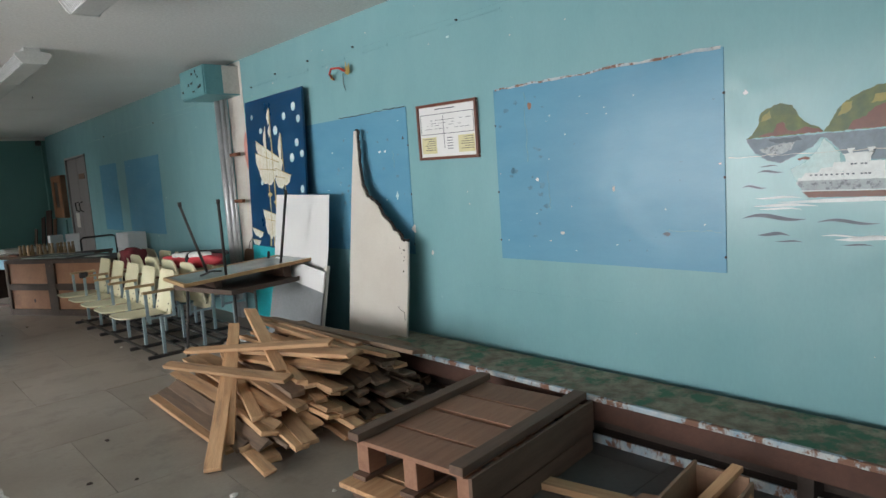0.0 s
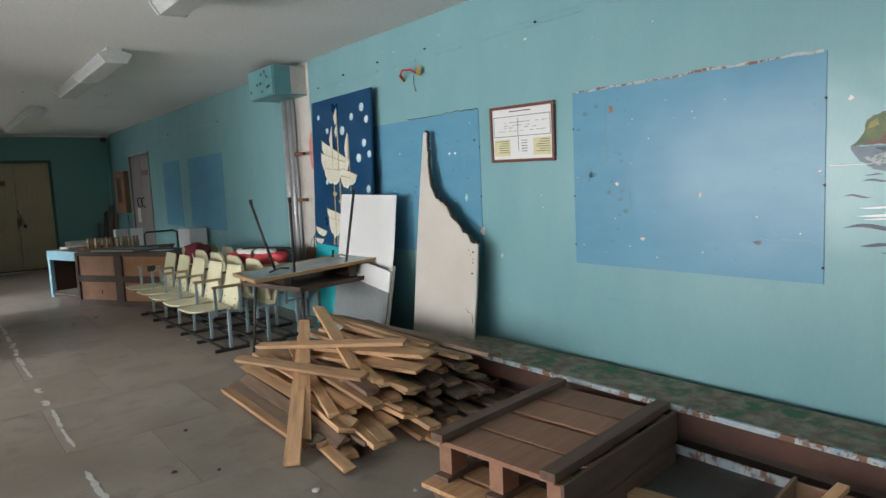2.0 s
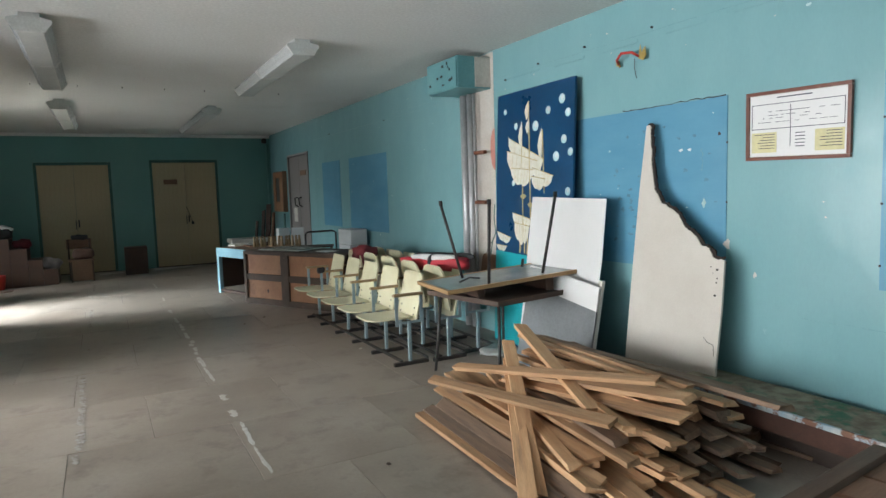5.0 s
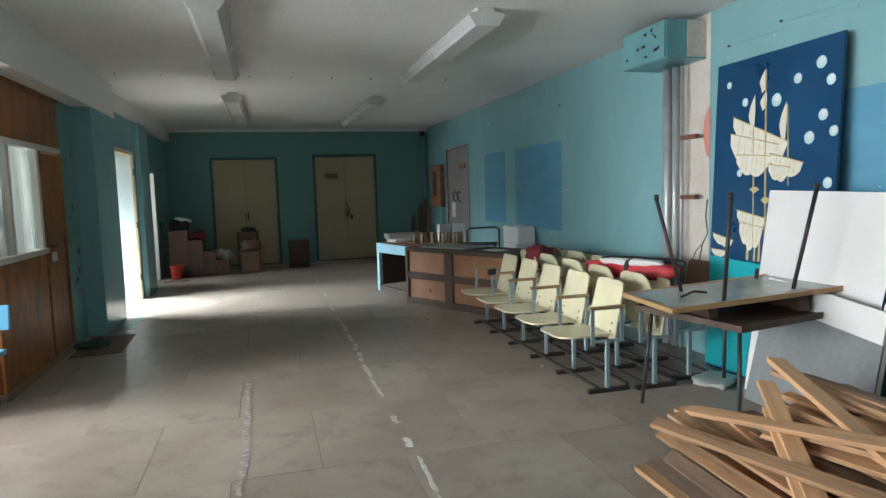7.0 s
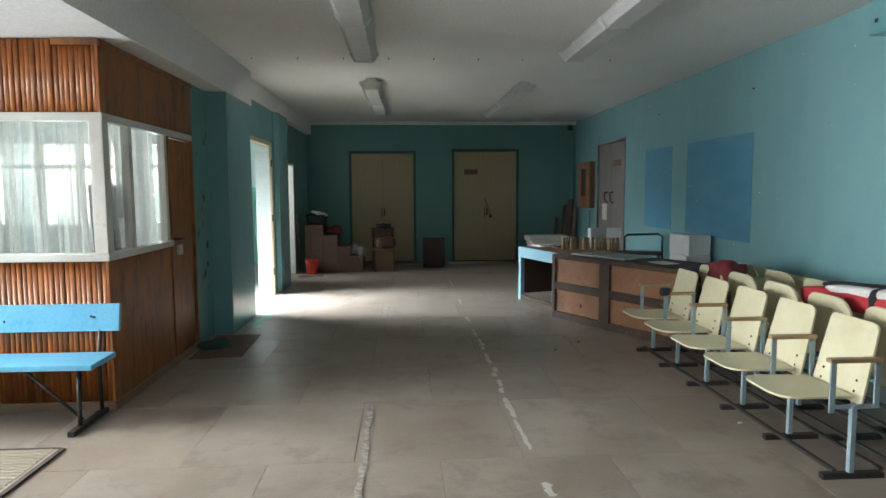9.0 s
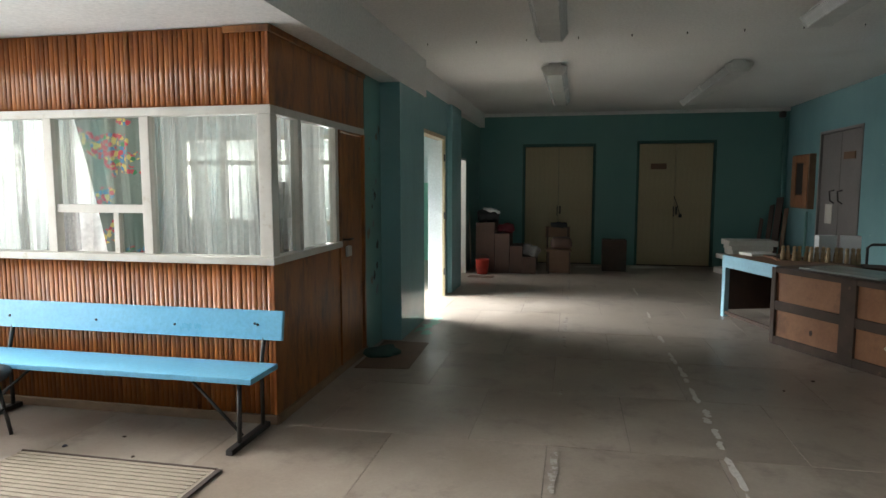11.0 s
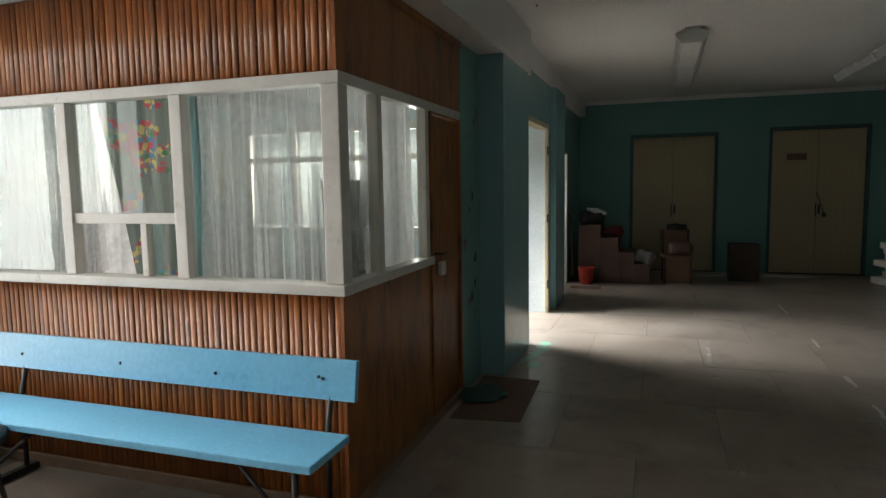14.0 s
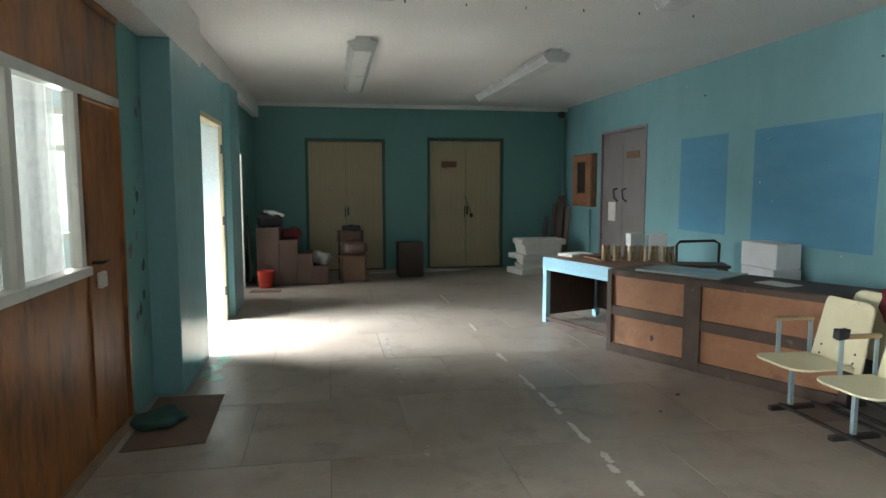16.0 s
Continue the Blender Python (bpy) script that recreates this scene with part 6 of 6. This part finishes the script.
# own x runs from far to near, own -y faces the hall
part("top", boxes((-0.6, 0.6, -0.4, 0.42, 0.715, 0.745), bevel=0.004), MIDBROWN, desk)
part("apron", boxes((-0.6, 0.6, -0.405, -0.38, 0.6, 0.745), bevel=0.003), LTBLUE, desk)
for x in (-0.6, 0.535):
    part("leg", boxes((x, x + 0.065, -0.4, -0.34, 0.0, 0.715), bevel=0.004), LTBLUE, desk)
    part("leg", boxes((x, x + 0.065, 0.34, 0.4, 0.0, 0.715), bevel=0.004), LTBLUE, desk)
part("side_panel", boxes((-0.585, -0.565, -0.34, 0.34, 0.08, 0.715)), DKBROWN, desk)
part("side_panel", boxes((0.565, 0.585, -0.34, 0.34, 0.08, 0.715)), DKBROWN, desk)
part("back_panel", boxes((-0.535, 0.535, 0.36, 0.38, 0.1, 0.715)), DKBROWN, desk)
part("foot_rail", boxes((-0.535, 0.535, -0.39, -0.365, 0.03, 0.07), bevel=0.003), DKBROWN, desk)
single("white_carton", boxes((-0.07, 0.07, -0.12, 0.12, 0, 0.5), bevel=0.004), FOAM, "white carton standing under the desk", "box", pose(2.0, 11.28, 0.0, 0, 0, 10))
rnd = random.Random(17)
for k in range(7):
    plank((1.55 + rnd.uniform(0, 0.4), 11.35 + rnd.uniform(0, 0.7), 0.757), (1.75 + rnd.uniform(0, 0.4), 11.3 + rnd.uniform(0, 0.7), 0.76), 0.04, 0.014, rnd.choice((MIDBROWN, PALLET, DKBROWN)), "small wooden scrap on the desk top", 0, "wood_scrap", "scraps on the desk", "scrap")
single("paper_pile", boxes((-0.16, 0.16, -0.12, 0.12, 0, 0.03), bevel=0.003), PAPER, "pile of papers on the desk", "paper", pose(1.75, 11.95, 0.746, 0, 0, 20))
# turned wooden pegs standing in a row on a dark shelf
shelf = thing("dark_shelf", "dark low shelf unit behind the counter", "shelf", m=pose(2.55, 11.25, 0, 0, 0, -20))
part("top", boxes((-0.65, 0.55, -0.16, 0.16, 0.7, 0.73), bevel=0.003), DKBROWN, shelf)
for x in (-0.63, 0.5):
    part("side", boxes((x, x + 0.03, -0.15, 0.15, 0, 0.7)), DKBROWN, shelf)
peg0 = None
for k in range(14):
    m = pose(2.45, 11.28, 0.731, 0, 0, -20) @ pose(-0.6 + 0.055 * k + 0.008 * math.sin(k * 3.7), 0.03 * math.sin(k * 2.1), 0, 0, 2 * math.sin(k * 5.1), 0)
    if peg0 is None:
        peg0 = single("wooden_peg", lathe([(0.024, 0), (0.026, 0.05), (0.022, 0.11), (0.016, 0.135), (0.021, 0.155), (0.018, 0.175), (0.006, 0.18)], 12), ARMWOOD, "turned wooden peg standing in a row", "peg", m, "row of wooden pegs")
    else:
        copy_thing(peg0, m)
for x, y, a in ((2.46, 11.9, 8), (2.7, 11.85, -14)):
    single("white_carton", boxes((-0.1, 0.1, -0.05, 0.05, 0, 1.0), bevel=0.005), FOAM, "white cardboard panel standing behind the pegs", "box", pose(x, y, 0, 0, 0, a))
mf = thing("metal_frame", "black tubular metal frame standing upright", "metal frame")
part("frame_tube", tubes([(2.72, 11.46, 0.0), (2.72, 11.46, 0.9), (2.76, 11.46, 0.935), (3.2, 11.5, 0.935), (3.26, 11.5, 0.9), (3.26, 11.5, 0.0)], r=0.015), BLACKIRON, mf)
part("cross_tube", tubes([(2.72, 11.46, 0.35), (3.26, 11.5, 0.35)], r=0.012), BLACKIRON, mf)
single("storage_chest", boxes((3.0, 3.44, 10.3, 11.0, 0, 0.56), bevel=0.006), DKBROWN, "dark chest against the wall below the blue panel", "chest")
single("foam_box", boxes((3.1, 3.4, 10.4, 10.88, 0.562, 0.75), bevel=0.012), FOAM, "white foam box on the dark chest", "box", group="stacked foam boxes")
single("foam_box", boxes((-0.14, 0.14, -0.24, 0.24, 0, 0.24), bevel=0.012), FOAM, "white foam box on top of another", "box", pose(3.25, 10.65, 0.752, 0, 0, 4), group="stacked foam boxes")

# ---- far end ----
st = thing("stepped_box", "dark brown wooden steps against the corner", "steps", m=pose(-2.12, 15.12, 0))
for x0, x1, h in ((0.0, 0.34, 0.905), (0.34, 0.61, 0.71), (0.61, 0.84, 0.49), (0.84, 1.08, 0.3)):
    part("step", boxes((x0, x1 - 0.003, 0, 0.62, 0, h), bevel=0.006), STEPWOOD, st)
cushion("black_bundle", (-0.2, 0.2, -0.18, 0.18, 0, 0.22), BLACKCLOTH, "black cloth bundle on the top step", "bundle", pose(-1.93, 15.4, 0.907), 5, 0.05)
cushion("white_cloth", (-0.15, 0.17, -0.14, 0.14, 0, 0.06), WHITECLOTH, "white cloth on the black bundle", "cloth", pose(-1.88, 15.32, 1.09, 0, 14, 20), 9, 0.05)
cushion("litter_bag", (-0.14, 0.14, -0.1, 0.1, 0, 0.16), DKRED, "dark litter bag on the steps", "bag", pose(-1.6, 15.4, 0.712), 31, 0.05)
cushion("red_white_bag", (-0.16, 0.14, -0.1, 0.1, 0, 0.2), GREYBAG, "crumpled red and white bag on the steps", "bag", pose(-1.17, 15.3, 0.302, 0, 20, 0), 33, 0.06)
bk = thing("red_bucket", "red plastic bucket standing by the steps", "bucket", m=pose(-1.98, 14.98, 0))
part("shell", lathe([(0.095, 0), (0.125, 0.25), (0.132, 0.26), (0.12, 0.262), (0.09, 0.02)], 24), BUCKET, bk)
part("handle", tubes([(0.13 * math.cos(a), 0.0, 0.25 + 0.1 * math.sin(a)) for a in (k * 0.314 for k in range(11))], r=0.004), BLACKIRON, bk)
single("broom", tubes([(-2.2, 15.05, 0.1), (-2.24, 15.09, 1.1)], r=0.012), DKBROWN, "dark broom handle in the corner", "broom")
wc = thing("wooden_chair", "old brown wooden chair with items on it", "chair", m=pose(-0.66, 15.42, 0, 0, 0, 6))
part("seat", boxes((-0.22, 0.22, -0.2, 0.2, 0.4, 0.43), bevel=0.006), MIDBROWN, wc)
part("backrest", boxes((-0.22, 0.22, 0.19, 0.21, 0.62, 0.82), bevel=0.006), MIDBROWN, wc)
for x in (-0.2, 0.17):
    for y, h in ((-0.19, 0.4), (0.17, 0.82)):
        part("leg", boxes((x, x + 0.03, y, y + 0.03, 0, h), bevel=0.003), DKBROWN, wc)
part("apron", boxes((-0.17, 0.17, -0.19, -0.17, 0.02, 0.4)), MIDBROWN, wc)
cushion("black_hat", (-0.16, 0.16, -0.1, 0.1, 0, 0.1), BLACKCLOTH, "black hat on the chair back", "hat", pose(-0.66, 15.62, 0.8), 41, 0.04)
cushion("carton_box", (-0.2, 0.18, -0.17, 0.17, 0, 0.22), STEPWOOD, "brown carton on the wooden chair", "box", pose(-0.6, 15.4, 0.431), 43, 0.015)
single("brown_cabinet", boxes((0.125, 0.555, 15.75, 16.1, 0, 0.575), bevel=0.006), DKBROWN, "small dark brown box between the double doors", "box")
rnd = random.Random(22)
z = 0.0
for k in range(7):
    h = rnd.uniform(0.06, 0.1)
    s = 0.38 + rnd.uniform(-0.06, 0.05)
    single("paper_sheaf", boxes((-s, s, -0.26, 0.26, 0, h), bevel=0.01), PAPER, "sheaf of yellowed paper in a low stack", "paper", pose(2.58 + rnd.uniform(-0.08, 0.08), 15.9, z, 0, 0, rnd.uniform(-15, 15)), "stacked paper bundles")
    z += h + 0.001
for a, b in (((-0.35, 16.22, 0.01), (0.1, 16.3, 0.01)), ((0.66, 16.28, 0.01), (1.5, 16.42, 0.01)), ((0.7, 16.36, 0.03), (1.45, 16.28, 0.03))):
    plank(a, b, 0.06, 0.016, PAPER, "pale batten on the floor by the doors", 0, "pale_batten", "battens on the floor", "batten")
single("small_mat", slab([(-0.22, -0.12), (0.22, -0.12), (0.22, 0.12), (-0.22, 0.12)], 0.006), RUGBOARD, "small dark mat by the second doorway", "mat", pose(-1.95, 14.62, 0.001))
fc = thing("hydrant_cabinet", "orange-brown wooden wall cabinet with dark opening", "cabinet")
part("case", boxes((WALL - 0.1, WALL - 0.002, 15.3, 16.14, 1.18, 2.09), bevel=0.006), MIDBROWN, fc)
part("window", boxes((WALL - 0.104, WALL - 0.1, 15.56, 15.88, 1.42, 1.94)), BLACKIRON, fc)
part("door_frame", boxes((WALL - 0.115, WALL - 0.104, 15.33, 15.54, 1.2, 2.07), (WALL - 0.115, WALL - 0.104, 15.9, 16.11, 1.2, 2.07), (WALL - 0.115, WALL - 0.104, 15.54, 15.9, 1.96, 2.07), (WALL - 0.115, WALL - 0.104, 15.54, 15.9, 1.2, 1.4), bevel=0.004), CABWOOD, fc)
for x, y, w, h, mt in ((3.3, 16.55, 0.12, 1.35, DKBROWN), (3.18, 16.58, 0.08, 1.2, DKBROWN), (3.36, 16.35, 0.07, 1.15, MIDBROWN), (3.02, 16.6, 0.06, 0.95, DKBROWN)):
    plank((x - 0.12, y - 0.12, 0.01), (x + 0.04, y + 0.08, h), w, 0.03, mt, "dark plank leaning in the corner", 0, "leaning_plank", "planks in the corner", "plank")
single("corner_pipe", tubes([(3.4, 15.42, 0), (3.4, 15.42, 1.14)], r=0.022, sides=10), TEAL_FAR, "green painted pipe below the wall cabinet", "pipe")
single("corner_pipe", tubes([(3.38, 16.68, 0), (3.38, 16.68, 2.8)], r=0.025, sides=10), TEAL_FAR, "green painted pipe in the corner", "pipe")
single("corner_siren", cushion("", (-0.06, 0.06, -0.06, 0.06, -0.06, 0.06), BLACKIRON, "", "", None, 2, 0.01), BLACKIRON, "small dark sounder under the ceiling corner", "alarm", pose(3.3, 16.62, 2.86))


# ---- ceiling lamps ----
def prism(prof, a, b):
    """A bar with one cross-section, from y = a to y = b."""
    bm = bmesh.new()
    p0 = [bm.verts.new((u, a, v)) for u, v in prof]
    p1 = [bm.verts.new((u, b, v)) for u, v in prof]
    for i in range(len(prof)):
        j = (i + 1) % len(prof)
        bm.faces.new((p0[i], p0[j], p1[j], p1[i]))
    bm.faces.new(p0)
    bm.faces.new(p1[::-1])
    bmesh.ops.recalc_face_normals(bm, faces=bm.faces[:])
    return bm


def both_sides(half):
    return [(-u, v) for u, v in half] + [(u, v) for u, v in reversed(half)]


def lamp(x, y0, y1):
    """A pair of tube lamps end to end: narrow tray, smooth underside, sloping ribbed sides, arrow-shaped ends."""
    fx = thing("ceiling_lamp", "white ribbed fluorescent ceiling lamp, unlit and dusty", "ceiling lamp", m=pose(x, y0, TOP), group="fluorescent ceiling lamps")
    ln = y1 - y0
    rnd = random.Random(int(x * 100) + int(y0 * 10))
    shade_half = [(0.065, -0.04), (0.135, -0.052), (0.14, -0.066), (0.088, -0.138)]
    for k in range(2):
        a, b = ln * k / 2 + 0.014, ln * (k + 1) / 2 - 0.014
        tilt = pose(rnd.uniform(-0.006, 0.006), 0, 0, 0, rnd.uniform(-2.0, 2.0), rnd.uniform(-0.3, 0.3))
        part("tray", boxes((-0.07, 0.07, a, b, -0.045, 0), bevel=0.003), LAMPWHITE, fx)
        shade = part("diffuser", prism(both_sides(shade_half), a, b), DIFFUSER, fx, m=tilt)
        part("bottom_strip", boxes((-0.086, 0.086, a, b, -0.143, -0.1385), bevel=0.001), LAMPWHITE, shade)
        n = 42
        for s in (-1, 1):
            rib = boxes((-0.004, 0.005, -0.006, 0.006, -0.042, 0.042))
            first = part("rib", rib, DIFFUSER, shade, m=pose(s * 0.115, a + 0.03, -0.102, 0, s * 36, 0))
            for i in range(1, n):
                share(first, shade, pose(s * 0.115, a + 0.03 + (b - a - 0.06) * i / (n - 1), -0.102, 0, s * 36, 0))
        cap = [(0.075, -0.032), (0.145, -0.048), (0.152, -0.068), (0.097, -0.147)]
        for e in (a - 0.012, b - 0.012):
            part("end_cap", prism(both_sides(cap), e, e + 0.024), LAMPWHITE, fx, m=tilt)
    return fx


lamp(1.5, 6.97, 9.66)
lamp(-0.63, 6.86, 9.78)
lamp(1.4, 11.72, 14.9)
lamp(-0.66, 11.52, 14.5)
lamp(1.47, 2.1, 5.03)
hooks = thing("ceiling_hooks", "row of small dark hooks in the ceiling", "hooks")
for k in range(9):
    part("hook", tubes([(-1.89 + 0.497 * k, 10.25, TOP), (-1.89 + 0.497 * k, 10.25, TOP - 0.02)], r=0.0055, sides=6), BLACKIRON, hooks)

# scuffs and flaked spots on the column, mint green patches on the floor before the doorway
sc = thing("column_scuffs", "dark scuffs and pinkish flakes on the column", "paint damage", kind="stuff")
rnd = random.Random(77)
for k in range(22):
    r = rnd.uniform(0.01, 0.045)
    o = [(r * rnd.uniform(0.5, 1.2) * math.cos(a), r * rnd.uniform(0.6, 1.7) * math.sin(a)) for a in (j * 0.698 for j in range(9))]
    part("flake", slab(o, 0.001), (PINKPLASTER, BLACKIRON, TEAL_BOX, GREYBOARD)[k % 4], sc, m=Matrix(((0, 0, -1, -2.3045), (1, 0, 0, rnd.uniform(9.52, 9.9)), (0, 1, 0, rnd.uniform(0.5, 2.4)), (0, 0, 0, 1))))
for k in range(7):
    r = rnd.uniform(0.03, 0.085)
    o = [(r * rnd.uniform(0.4, 1.3) * math.cos(a), r * rnd.uniform(0.6, 2.0) * math.sin(a)) for a in (j * 0.698 for j in range(9))]
    part("mint_flake", slab(o, 0.001), ANNEX_LO, sc, m=pose(-1.98 + rnd.uniform(-0.07, 0.1), 10.35 + 0.12 * k, 0.001 + 0.0002 * k))
